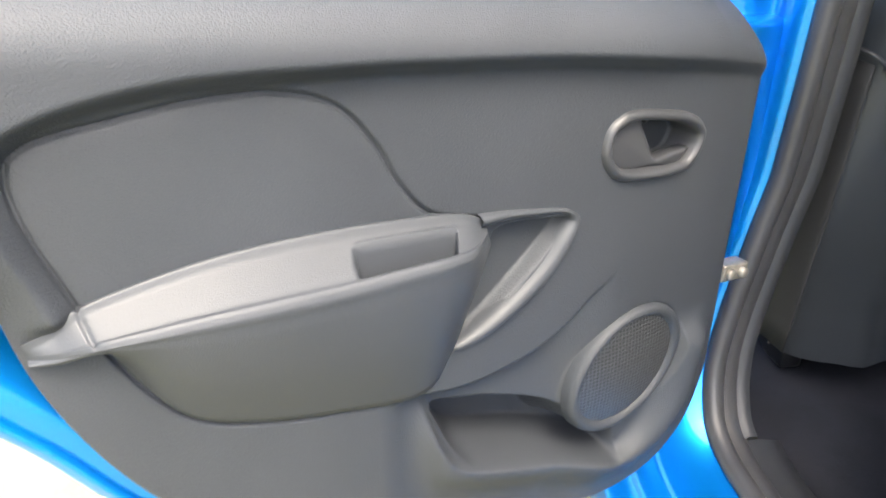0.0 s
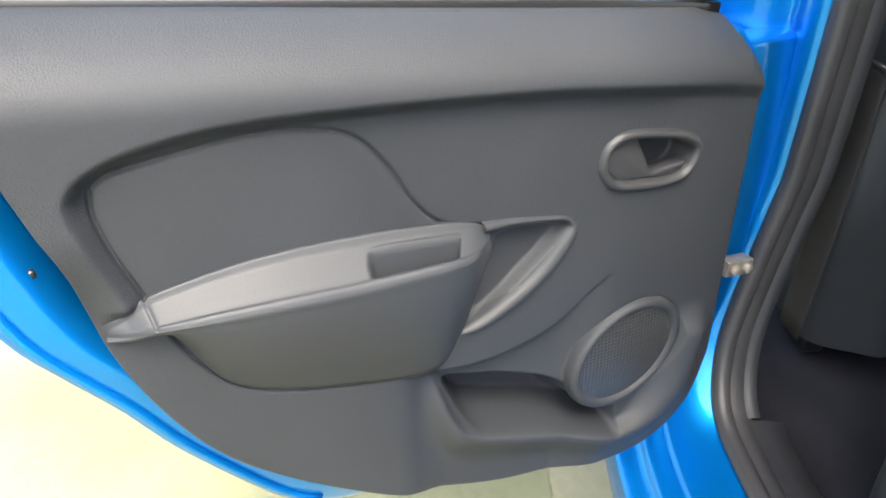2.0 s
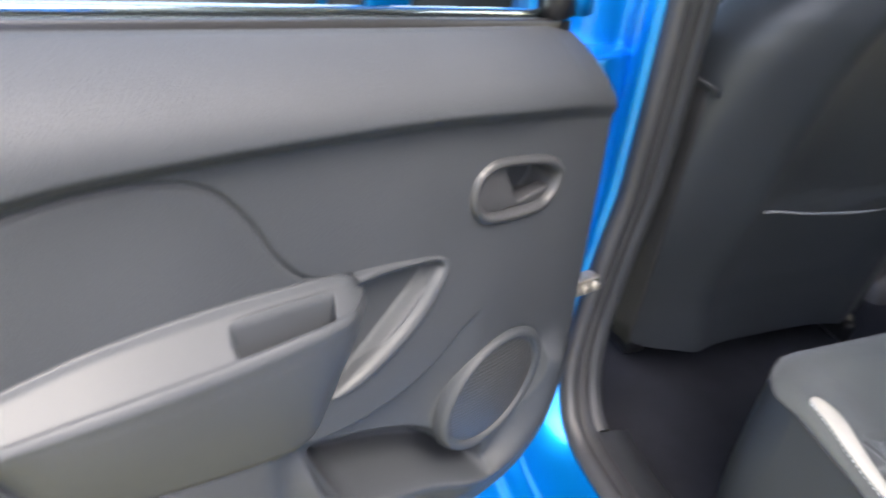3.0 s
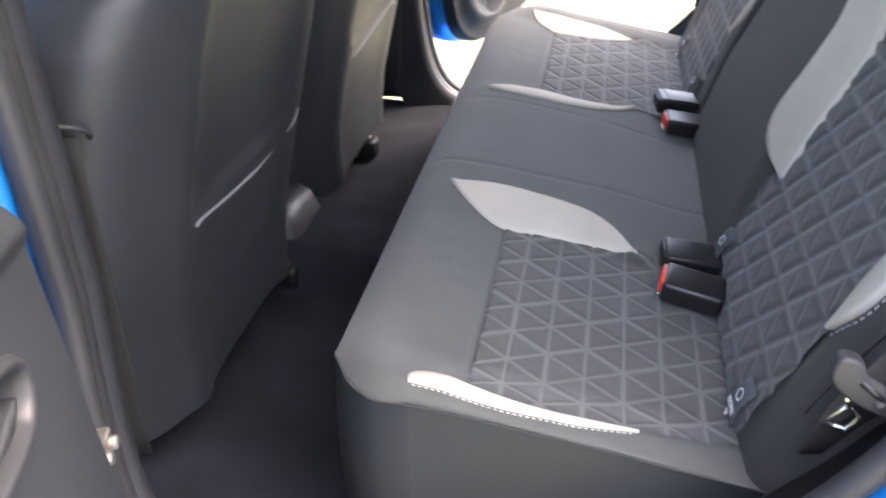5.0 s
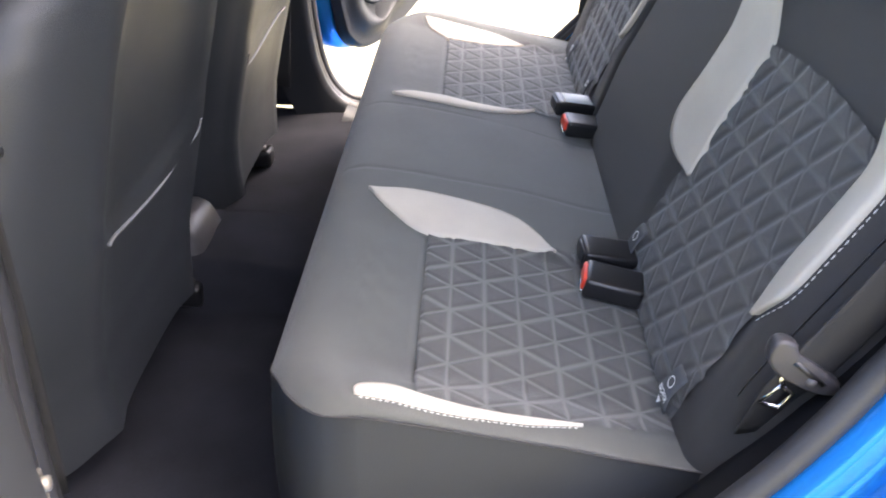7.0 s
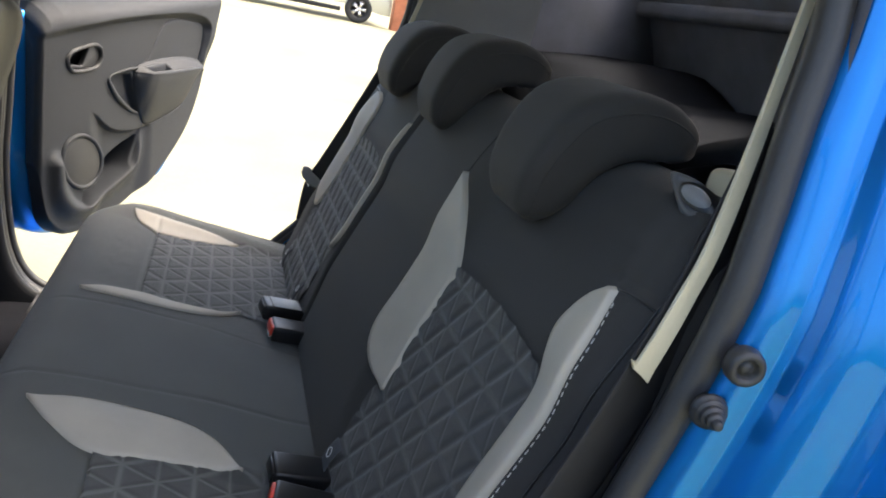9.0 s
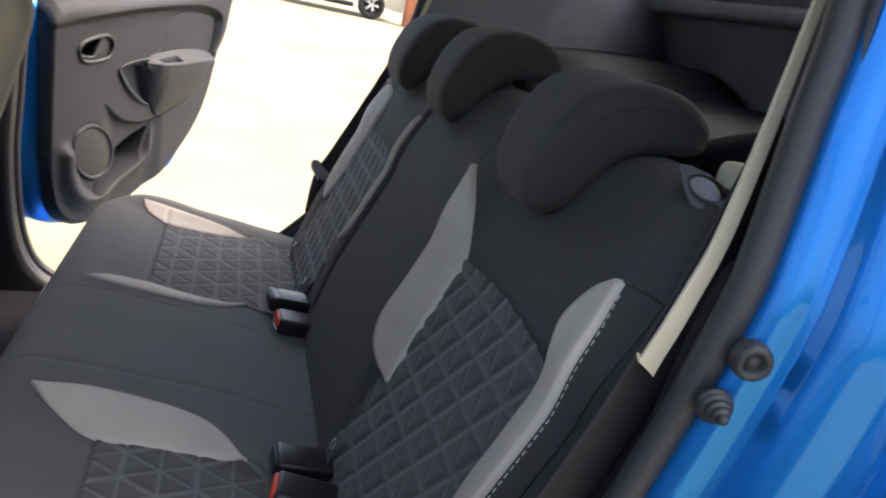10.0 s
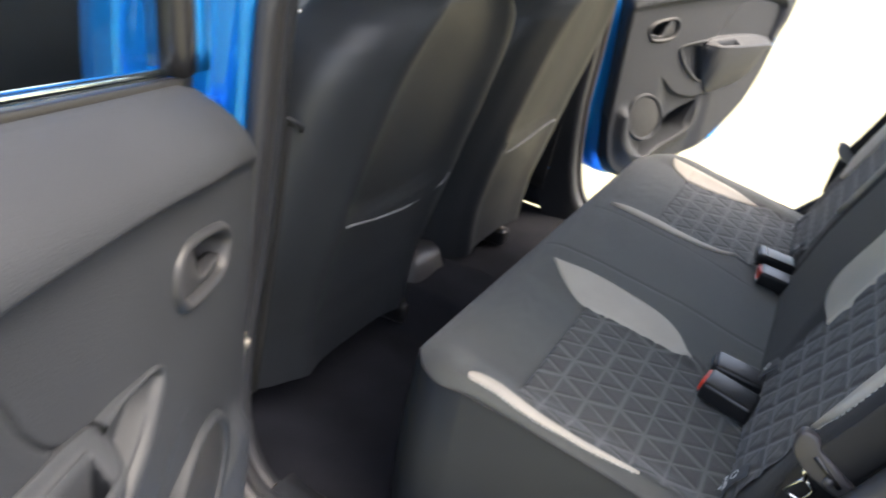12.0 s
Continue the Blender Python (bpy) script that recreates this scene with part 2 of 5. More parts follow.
def tube(path, radius, sides=10, closed=False, flat=None, cap=True):
    """A tube along path; radius: a number or one for each point; flat: (width, thickness, up) for a strap."""
    p = np.array(path, float)
    n = len(p)
    r = np.broadcast_to(np.array(radius, float), (n,))
    if closed:
        tan = np.roll(p, -1, 0) - np.roll(p, 1, 0)
    else:
        tan = np.gradient(p, axis=0)
    tan /= np.linalg.norm(tan, axis=1)[:, None] + 1e-12
    ref = np.array(flat[2] if flat else ((0, 0, 1) if abs(tan[0][2]) < 0.9 else (1, 0, 0)), float)
    P = np.zeros((n, sides, 3))
    for i in range(n):
        a = ref - tan[i] * (ref @ tan[i])
        a /= np.linalg.norm(a) + 1e-12
        if not flat:
            ref = a
        b = np.cross(tan[i], a)
        for k in range(sides):
            an = 2 * math.pi * k / sides
            ca, sa = math.cos(an), math.sin(an)
            if flat:
                e = 0.35
                ca, sa = math.copysign(abs(ca) ** e, ca), math.copysign(abs(sa) ** e, sa)
                P[i, k] = p[i] + b * ca * flat[0] / 2 + a * sa * flat[1] / 2
            else:
                P[i, k] = p[i] + r[i] * (a * ca + b * sa)
    bm = grid(P, closed_u=closed, closed_v=True)
    if cap and not closed:
        bm.verts.ensure_lookup_table()
        bm.faces.new([bm.verts[k] for k in range(sides)])
        bm.faces.new([bm.verts[(n - 1) * sides + k] for k in range(sides)])
    return bm


def box(cx, cy, cz, sx, sy, sz, bevel=0.004, seg=2, m=None):
    bm = bmesh.new()
    bmesh.ops.create_cube(bm, size=1)
    bmesh.ops.scale(bm, vec=(sx, sy, sz), verts=bm.verts)
    if bevel:
        bmesh.ops.bevel(bm, geom=bm.edges[:], offset=bevel, segments=seg, affect="EDGES", profile=0.6)
    if m is not None:
        bmesh.ops.transform(bm, matrix=m, verts=bm.verts)
    bmesh.ops.translate(bm, vec=(cx, cy, cz), verts=bm.verts)
    return bm


def lathe(profile, seg=32, m=None):
    """A body turned round z from (radius, height) pairs."""
    P = np.array([[(r * math.cos(2 * math.pi * k / seg), r * math.sin(2 * math.pi * k / seg), h) for k in range(seg)] for r, h in profile])
    bm = grid(P, closed_v=True)
    if m is not None:
        bmesh.ops.transform(bm, matrix=m, verts=bm.verts)
    return bm


def plate(outline, y0, y1, bevel=0.004):
    """A plate with its outline in x and z, between y0 and y1."""
    bm = bmesh.new()
    a = [bm.verts.new((x, y0, z)) for x, z in outline]
    f = bm.faces.new(a)
    ex = bmesh.ops.extrude_face_region(bm, geom=[f])
    bmesh.ops.translate(bm, vec=(0, y1 - y0, 0), verts=[g for g in ex["geom"] if isinstance(g, bmesh.types.BMVert)])
    if bevel:
        es = [e for e in bm.edges if abs(e.verts[0].co.y - e.verts[1].co.y) < 1e-6]
        bmesh.ops.bevel(bm, geom=es, offset=bevel, segments=2, affect="EDGES", profile=0.6)
    return bm


def poly_distance(x, z, poly):
    """Signed distance (inside positive) of points to a closed polygon."""
    p = np.array(poly, float)
    q = np.roll(p, -1, 0)
    d = np.full(x.shape, 1e9)
    inside = np.zeros(x.shape, bool)
    for (ax, az), (bx, bz) in zip(p, q):
        ex, ez = bx - ax, bz - az
        t = np.clip(((x - ax) * ex + (z - az) * ez) / (ex * ex + ez * ez + 1e-15), 0, 1)
        d = np.minimum(d, np.hypot(x - ax - t * ex, z - az - t * ez))
        hit = ((az > z) != (bz > z)) & (x < ex * (z - az) / (bz - az + 1e-15) + ax)
        inside ^= hit
    return np.where(inside, d, -d)


def line_distance(x, z, pts):
    d = np.full(x.shape, 1e9)
    for (ax, az), (bx, bz) in zip(pts[:-1], pts[1:]):
        ex, ez = bx - ax, bz - az
        t = np.clip(((x - ax) * ex + (z - az) * ez) / (ex * ex + ez * ez + 1e-15), 0, 1)
        d = np.minimum(d, np.hypot(x - ax - t * ex, z - az - t * ez))
    return d


def stitches(points, normal, mat, parent, length=0.0035, gap=0.0025, radius=0.0006, name="stitching"):
    """A row of short thread stitches along a curve lying on a surface."""
    p = np.array(points, float)
    d = np.r_[0, np.cumsum(np.linalg.norm(np.diff(p, axis=0), axis=1))]
    bm = bmesh.new()
    s = 0.0
    nn = Vector(normal).normalized()
    while s + length < d[-1]:
        a = Vector([np.interp(s, d, p[:, i]) for i in range(3)])
        b = Vector([np.interp(s + length, d, p[:, i]) for i in range(3)])
        t = (b - a).normalized()
        w = t.cross(nn).normalized() * radius
        up = nn * radius
        vs = [bm.verts.new(c) for c in (a - w, a + up, a + w, b - w, b + up, b + w)]
        for q in ((0, 1, 4, 3), (1, 2, 5, 4), (0, 2, 1), (3, 4, 5)):
            bm.faces.new([vs[k] for k in q])
        s += length + gap
    ob = link(name, bm, mat, parent)
    tagged(ob, kind="stuff")
    return ob


MID = 0.8645          # the car's middle plane


def side(y, far):
    return 2 * MID - y if far else y


# ---- ground ----
def build_ground():
    bm = bmesh.new()
    s = math.tan(radians(1.75))
    n = 24
    xs = np.sign(np.linspace(-1, 1, n)) * np.abs(np.linspace(-1, 1, n)) ** 3 * 400
    P = np.array([[(x, y + MID, y * s) for y in xs] for x in xs])
    tagged(link("ground", grid(P), CONCRETE), "pale sunlit concrete car park", "ground", kind="structure")


build_ground()


def build_shaded_ground():
    """A yellowish sheet over the ground, darkened for the lesser light beside the car."""
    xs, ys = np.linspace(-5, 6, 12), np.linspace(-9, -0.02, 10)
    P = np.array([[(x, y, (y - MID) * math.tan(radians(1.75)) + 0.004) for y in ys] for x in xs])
    tagged(link("pavement", grid(P), SHADED_GROUND), "yellowish ground beside the car, coloured for its shade", "pavement", kind="structure")


build_shaded_ground()

# ---- car body ----
car = thing("hatchback", "bright blue hatchback body with both rear doors open", "car")

# the rear door opening's edge in x and z, from the B-pillar's top down, along the sill and up the C-pillar
OPENING = [(-0.19, 1.46), (-0.225, 1.25), (-0.240, 1.02), (-0.243, 0.93), (-0.245, 0.83), (-0.248, 0.726), (-0.245, 0.616), (-0.234, 0.517), (-0.208, 0.448), (-0.162, 0.408),
           (-0.087, 0.398), (0.03, 0.405), (0.14, 0.435), (0.247, 0.490), (0.319, 0.556), (0.365, 0.607), (0.404, 0.655), (0.444, 0.716), (0.475, 0.782), (0.493, 0.84),
           (0.511, 0.90), (0.528, 0.969), (0.541, 1.044), (0.55, 1.11), (0.56, 1.183), (0.55, 1.29), (0.48, 1.42)]
NOP = 120
OP = curve(OPENING, NOP)
along_edge = np.gradient(OP, axis=0)
along_edge /= np.linalg.norm(along_edge, axis=1)[:, None]
OPN = np.stack([along_edge[:, 1], -along_edge[:, 0]], 1)          # points away from the opening
OPN *= np.sign(((OP - np.array([0.12, 0.9])) * OPN).sum(1))[:, None]


def lean(z):
    """How far in from the flank the opening's edge lies."""
    return np.interp(z, [0.30, 0.42, 0.50, 0.60, 0.73, 1.0, 1.2, 1.45], [0.12, 0.12, 0.13, 0.15, 0.174, 0.178, 0.21, 0.27])


def ribbon(profile, far, lo=0, hi=120, shelf=0.0, upper=None):
    """A surface along the opening's edge; profile: (distance outwards, depth) pairs, upper: those of the C-pillar; shelf: how far it lies back along the sill."""
    drop = -0.045 if far else 0.0
    rows = []
    for i in range(lo, hi):
        (x, z), (nx, nz) = OP[i], OPN[i]
        back = shelf * smoothstep(0.58, 0.46, z)
        up = smoothstep(66, 84, i) if upper else 0.0
        row = []
        for j, (o, d) in enumerate(profile):
            if upper:
                o, d = o + (upper[j][0] - o) * up, d + (upper[j][1] - d) * up
            y = lean(z) + d - back * np.interp(o, [0.0, 0.031, 0.042, 0.060], [0, 1, 0.9, 0])
            row.append((x + nx * o, side(max(y, 0.0 if d < -0.1 else -1), far), z + nz * o + drop))
        rows.append(row)
    return grid(np.array(rows))


# across the jamb: a flat band, a bead, then a hollow that runs out to the flank
JAMB = [(-0.004, 0.012), (0.002, 0.0), (0.008, -0.010), (0.018, -0.0125), (0.027, -0.0150), (0.0315, -0.0150), (0.0345, -0.0170), (0.0365, -0.0215), (0.0385, -0.031), (0.0425, -0.048), (0.050, -0.066), (0.058, -0.084), (0.063, -0.104), (0.068, -0.117), (0.072, -0.122), (0.078, -0.124)]
JAMB_UPPER = [(-0.004, 0.012), (0.002, 0.0), (0.006, -0.0095), (0.015, -0.0115), (0.0215, -0.0130), (0.0232, -0.0133), (0.0246, -0.0165), (0.0264, -0.0172), (0.0278, -0.0200), (0.0290, -0.0290), (0.035, -0.043), (0.048, -0.053), (0.062, -0.058), (0.067, -0.063), (0.072, -0.095), (0.078, -0.124)]


def build_body_side(far):
    drop = -0.045 if far else 0.0
    part("door_jamb", ribbon(JAMB, far, 0, 120, 0.040, JAMB_UPPER), PAINT, car,
         "glossy blue painted door jamb")
    part("outer_skin", ribbon([(0.078, -0.124), (0.13, -0.13), (0.25, -0.13), (0.42, -0.12)], far, 62, 120), PAINT, car, "glossy blue rear quarter panel")
    part("sill_skin", ribbon([(0.078, -0.124), (0.10, -0.128), (0.13, -0.12), (0.16, -0.09)], far, 34, 64), PAINT, car, "blue painted sill")
    part("pillar_skin", ribbon([(0.078, -0.124), (0.10, -0.126), (0.13, -0.12), (0.14, -0.08)], far, 0, 35), PAINT, car, "blue painted B-pillar edge")
    # rubber seal: a soft tube with a lip
    path = [(OP[i, 0] - OPN[i, 0] * 0.009, side(lean(OP[i, 1]) + 0.012, far), OP[i, 1] - OPN[i, 1] * 0.009 + drop) for i in range(NOP)]
    seal = part("door_seal", tube(path, 0.0125, 12), RUBBER, car, "black rubber door seal")
    part("seal_lip", ribbon([(-0.010, 0.018), (-0.013, 0.030), (-0.010, 0.042), (-0.002, 0.050)], far, 0, 61), RUBBER, seal)
    part("seal_lip", ribbon([(-0.010, 0.018), (-0.012, 0.023), (-0.009, 0.029), (-0.002, 0.033)], far, 60, 120), RUBBER, seal)
    # inner pillar trim and sill cover
    part("pillar_trim", ribbon([(-0.008, 0.044), (-0.012, 0.050), (-0.011, 0.060), (0.004, 0.067), (0.04, 0.073), (0.09, 0.080)], far, 0, 42), SMOOTH, car, "dark grey plastic B-pillar trim")
    part("sill_trim", ribbon([(-0.004, 0.044), (0.0, 0.07), (0.012, 0.10), (0.05, 0.12), (0.09, 0.12)], far, 41, 64), SMOOTH, car, "dark grey sill cover")
    # lining coloured black to stand for the shaded gap beside the bench
    part("wheelarch_trim", ribbon([(0.0, 0.032), (0.004, 0.06), (0.022, 0.085), (0.045, 0.10), (0.09, 0.14)], far, 62, 94), PITCH, car, "wheel arch lining, blackened for the shade of the gap")
    # far trim pale grey: the light falling on it is put into its colour
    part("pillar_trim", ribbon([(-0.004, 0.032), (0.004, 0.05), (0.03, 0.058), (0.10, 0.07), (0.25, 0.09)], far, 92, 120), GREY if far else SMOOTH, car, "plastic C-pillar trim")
    # cream edge of the C-pillar lining
    a = curve([(0.4815, 0.212, 0.918), (0.4937, 0.2135, 0.9515), (0.5045, 0.2165, 0.982), (0.5154, 0.220, 1.0152), (0.5292, 0.230, 1.068), (0.5424, 0.242, 1.120), (0.5584, 0.257, 1.191), (0.574, 0.272, 1.262)], 36)
    P = np.array([[(x + dx * w, side(y + d, far), z + drop) for dx, d in ((-0.0080, -0.0015), (-0.0074, -0.0025), (0.0074, -0.0025), (0.0082, -0.001), (0.0082, 0.002), (-0.0074, 0.0015))] for (x, y, z), w in zip(a, np.linspace(1.12, 0.42, 36))])
    P[0, :, 2] += np.array([0.013, 0.013, -0.003, -0.004, -0.004, 0.013])
    part("lining_edge", grid(P, closed_v=True), CREAM, car, "cream plastic edge of the pillar lining", False)
    # two rubber buffers on the C-pillar jamb
    for (x, z, r, long) in ((0.5235, 0.956, 0.0135, 0.010), (0.5095, 0.920, 0.0125, 0.021)):
        m = Matrix.Translation((x, side(0.1650, far), z + drop)) @ Euler((radians(94 if not far else -94), 0, radians(-12 if not far else 12))).to_matrix().to_4x4()
        prof = [(0, long), (r * 0.20, long), (r * 0.27, long * 0.94), (r * 0.29, long * 0.78), (r * 0.27, long * 0.75), (r * 0.43, long * 0.74), (r * 0.47, long * 0.70), (r * 0.48, long * 0.56), (r * 0.45, long * 0.53), (r * 0.63, long * 0.52), (r * 0.67, long * 0.48), (r * 0.68, long * 0.35), (r * 0.65, long * 0.32), (r * 0.86, long * 0.31), (r * 0.90, long * 0.27), (r * 0.92, long * 0.14), (r * 1.0, long * 0.12), (r * 1.04, 0.0), (r * 0.95, -0.002), (r * 0.5, -0.003), (r * 0.5, -0.018)]
        if long < 0.015:
            prof = [(0, 0.0085), (r * 0.34, 0.0085), (r * 0.36, 0.0065), (r * 0.46, 0.0065), (r * 0.50, 0.009), (r * 0.64, 0.0115), (r * 0.86, 0.0110), (r * 0.97, 0.008), (r * 1.0, 0.001), (r * 0.95, -0.002), (r * 0.5, -0.003), (r * 0.5, -0.016)]
        part("rubber_buffer", lathe(prof, 28, m), RUBBER, car, "round black rubber buffer on the jamb")


build_body_side(False)
build_body_side(True)


def build_shell():
    """Roof, screens, tail and front end, which shade the cabin."""
    w0, w1 = 0.10, 2 * MID - 0.10
    roof = np.array([[(x, y, z - 0.05 * ((y - MID) / 0.75) ** 2) for y in np.linspace(w0 + 0.02, w1 - 0.02, 14)]
                     for x, z in curve([(-1.15, 1.36), (-0.7, 1.49), (-0.1, 1.53), (0.5, 1.50), (1.0, 1.42)], 20)])
    part("roof_lining", grid(roof, back=(0, 0, 0.03)), LINER, car, "pale grey headliner")
    part("roof_skin", grid(roof + np.array([0, 0, 0.045]), back=(0, 0, -0.02)), PAINT, car)
    tail = np.array([[(x, y, z) for y in np.linspace(w0 + 0.05, w1 - 0.05, 8)] for x, z in curve([(0.98, 1.43), (1.05, 1.36), (1.12, 1.27)], 8)])
    part("rear_window", grid(tail, back=(0.006, 0, 0)), PRIVACY, car, "tinted rear window").visible_shadow = False
    low = np.array([[(x, y, z) for y in np.linspace(w0 + 0.02, w1 - 0.02, 8)] for x, z in curve([(1.07, 1.31), (1.14, 1.17), (1.18, 1.03), (1.19, 0.85), (1.18, 0.6), (1.15, 0.35)], 10)])
    part("tailgate_trim", grid(low, back=(0.04, 0, 0)), BOOTLINING, car, "dark tailgate lining")
    part("tailgate_ledge", box(1.105, MID, 1.236, 0.05, w1 - w0 - 0.06, 0.034, 0.012, 3), BOOTLINING, car, "dark ledge below the rear window")
    for far in (False, True):
        q = np.array([[(x, side(y, far), z) for x, y in ((0.56, 0.22), (0.72, 0.20), (0.95, 0.20), (1.18, 0.22))] for z in (0.33, 0.7, 1.0, 1.25, 1.45)])
        part("boot_side", grid(q, back=(0, -0.02 if not far else 0.02, 0)), BOOTLINING, car)


build_shell()


def build_floor():
    n, m = 60, 90
    xs, ys = np.linspace(-1.25, 0.10, n), np.linspace(0.17, 2 * MID - 0.17, m)
    X, Y = np.meshgrid(xs, ys, indexing="ij")
    t = np.abs(Y - MID)
    Z = 0.335 + 0.075 * (1 - smoothstep(0.088, 0.122, t)) * (1 - 0.45 * smoothstep(-0.25, 0.05, X)) + 0.02 * smoothstep(0.60, 0.69, t)
    Z += 0.055 * smoothstep(-0.36, -0.5, X) * smoothstep(0.2, 0.3, t)
    Z += 0.0025 * np.sin(X * 37 + 3 * np.sin(Y * 11)) * np.sin(Y * 29)
    part("floor_carpet", grid(np.stack([X, Y, Z], 2), back=(0, 0, -0.03)), CARPET, car, "dark charcoal cabin carpet")
    xs, ys = np.linspace(0.50, 1.18, 20), np.linspace(0.16, 2 * MID - 0.16, 20)
    X, Y = np.meshgrid(xs, ys, indexing="ij")
    Z = 0.62 + 0 * X
    part("boot_floor", grid(np.stack([X, Y, Z], 2), back=(0, 0, -0.03)), DARKCARPET, car)
    # soft parcel cover behind the seat
    X = 0.68 + (X - 0.50) * 0.47 / 0.68
    t = np.abs(Y - MID)
    Z = 1.035 + 0.05 * smoothstep(0.26, 0.42, t) + 0.004 * np.sin(t * 40) + 0.03 * smoothstep(0.72, 1.1, X) - 0.02 * (1 - smoothstep(0.68, 0.71, X))
    part("parcel_cover", grid(np.stack([X, Y, Z], 2), back=(0, 0, -0.015)), DARKCARPET, car, "black carpeted parcel shelf")


build_floor()

# ---- rear doors ----
BELT_X = [0.117, 0.121, 0.145, 0.185, 0.359, 0.499, 0.628, 0.83]
BELT_Z = [0.900, 0.924, 0.945, 0.957, 0.980, 0.999, 1.017, 1.044]
FOOT = [(0.117, 0.610), (0.123, 0.577), (0.131, 0.528), (0.148, 0.475), (0.187, 0.438), (0.240, 0.425), (0.314, 0.431), (0.393, 0.445), (0.466, 0.471), (0.533, 0.505), (0.592, 0.547), (0.644, 0.591),
        (0.689, 0.639), (0.726, 0.703), (0.753, 0.779), (0.765, 0.858), (0.776, 0.898), (0.786, 0.937), (0.800, 0.985), (0.812, 1.030)]
GROOVE = [(0.100, 0.882), (0.147, 0.892), (0.226, 0.908), (0.351, 0.929), (0.457, 0.942), (0.549, 0.951), (0.643, 0.957), (0.705, 0.952), (0.740, 0.941), (0.755, 0.925), (0.756, 0.910), (0.752, 0.893)]
INSERT = [(0.438, 0.813), (0.466, 0.820), (0.487, 0.833), (0.507, 0.859), (0.520, 0.885), (0.542, 0.914), (0.559, 0.926), (0.576, 0.932), (0.601, 0.937), (0.642, 0.938), (0.681, 0.935), (0.719, 0.931),
          (0.733, 0.925), (0.738, 0.918), (0.739, 0.899), (0.733, 0.869), (0.721, 0.829), (0.712, 0.797), (0.696, 0.761), (0.677, 0.731), (0.660, 0.716), (0.633, 0.701), (0.583, 0.685), (0.528, 0.672), (0.488, 0.665)]
CREASE = [(0.500, 0.668), (0.488, 0.665), (0.451, 0.657), (0.406, 0.658), (0.366, 0.666), (0.333, 0.682), (0.307, 0.702), (0.285, 0.716)]
PULL = [(0.427, 0.791), (0.421, 0.799), (0.406, 0.801), (0.379, 0.797), (0.348, 0.791), (0.342, 0.786), (0.359, 0.767), (0.389, 0.741), (0.426, 0.712), (0.459, 0.700), (0.470, 0.690), (0.458, 0.714), (0.442, 0.751)]
POCKET = [(0.474, 0.640), (0.463, 0.605), (0.450, 0.576), (0.434, 0.556), (0.406, 0.543), (0.347, 0.520), (0.292, 0.500), (0.263, 0.491), (0.259, 0.506), (0.269, 0.535), (0.305, 0.560), (0.352, 0.593), (0.408, 0.621), (0.441, 0.632)]
LIP = [(0.493, 0.668), (0.482, 0.626), (0.470, 0.589), (0.452, 0.564), (0.412, 0.543), (0.339, 0.514), (0.271, 0.492), (0.230, 0.492), (0.198, 0.510), (0.176, 0.545), (0.166, 0.600)]
SPEAKER = (0.2555, 0.5985, 0.0620, 0.0520)     # centre x, z and half sizes
BEZEL = [(0.316, 0.838), (0.313, 0.857), (0.303, 0.866), (0.288, 0.870), (0.262, 0.867), (0.227, 0.859), (0.208, 0.851), (0.197, 0.841), (0.194, 0.832), (0.196, 0.822), (0.203, 0.811), (0.216, 0.803), (0.239, 0.802), (0.267, 0.805), (0.294, 0.811), (0.308, 0.822)]
_f = curve(FOOT, 200)
FOOT_X, FOOT_Z = np.maximum.accumulate(_f[:, 0]), _f[:, 1]
GROOVE, INSERT, CREASE, LIP = [[tuple(v) for v in curve(c, n)] for c, n in ((GROOVE, 70), (INSERT, 120), (CREASE, 50), (LIP, 70))]
PULL, POCKET, BEZEL = [[tuple(v) for v in loop_curve(c, 90)] for c in (PULL, POCKET, BEZEL)]


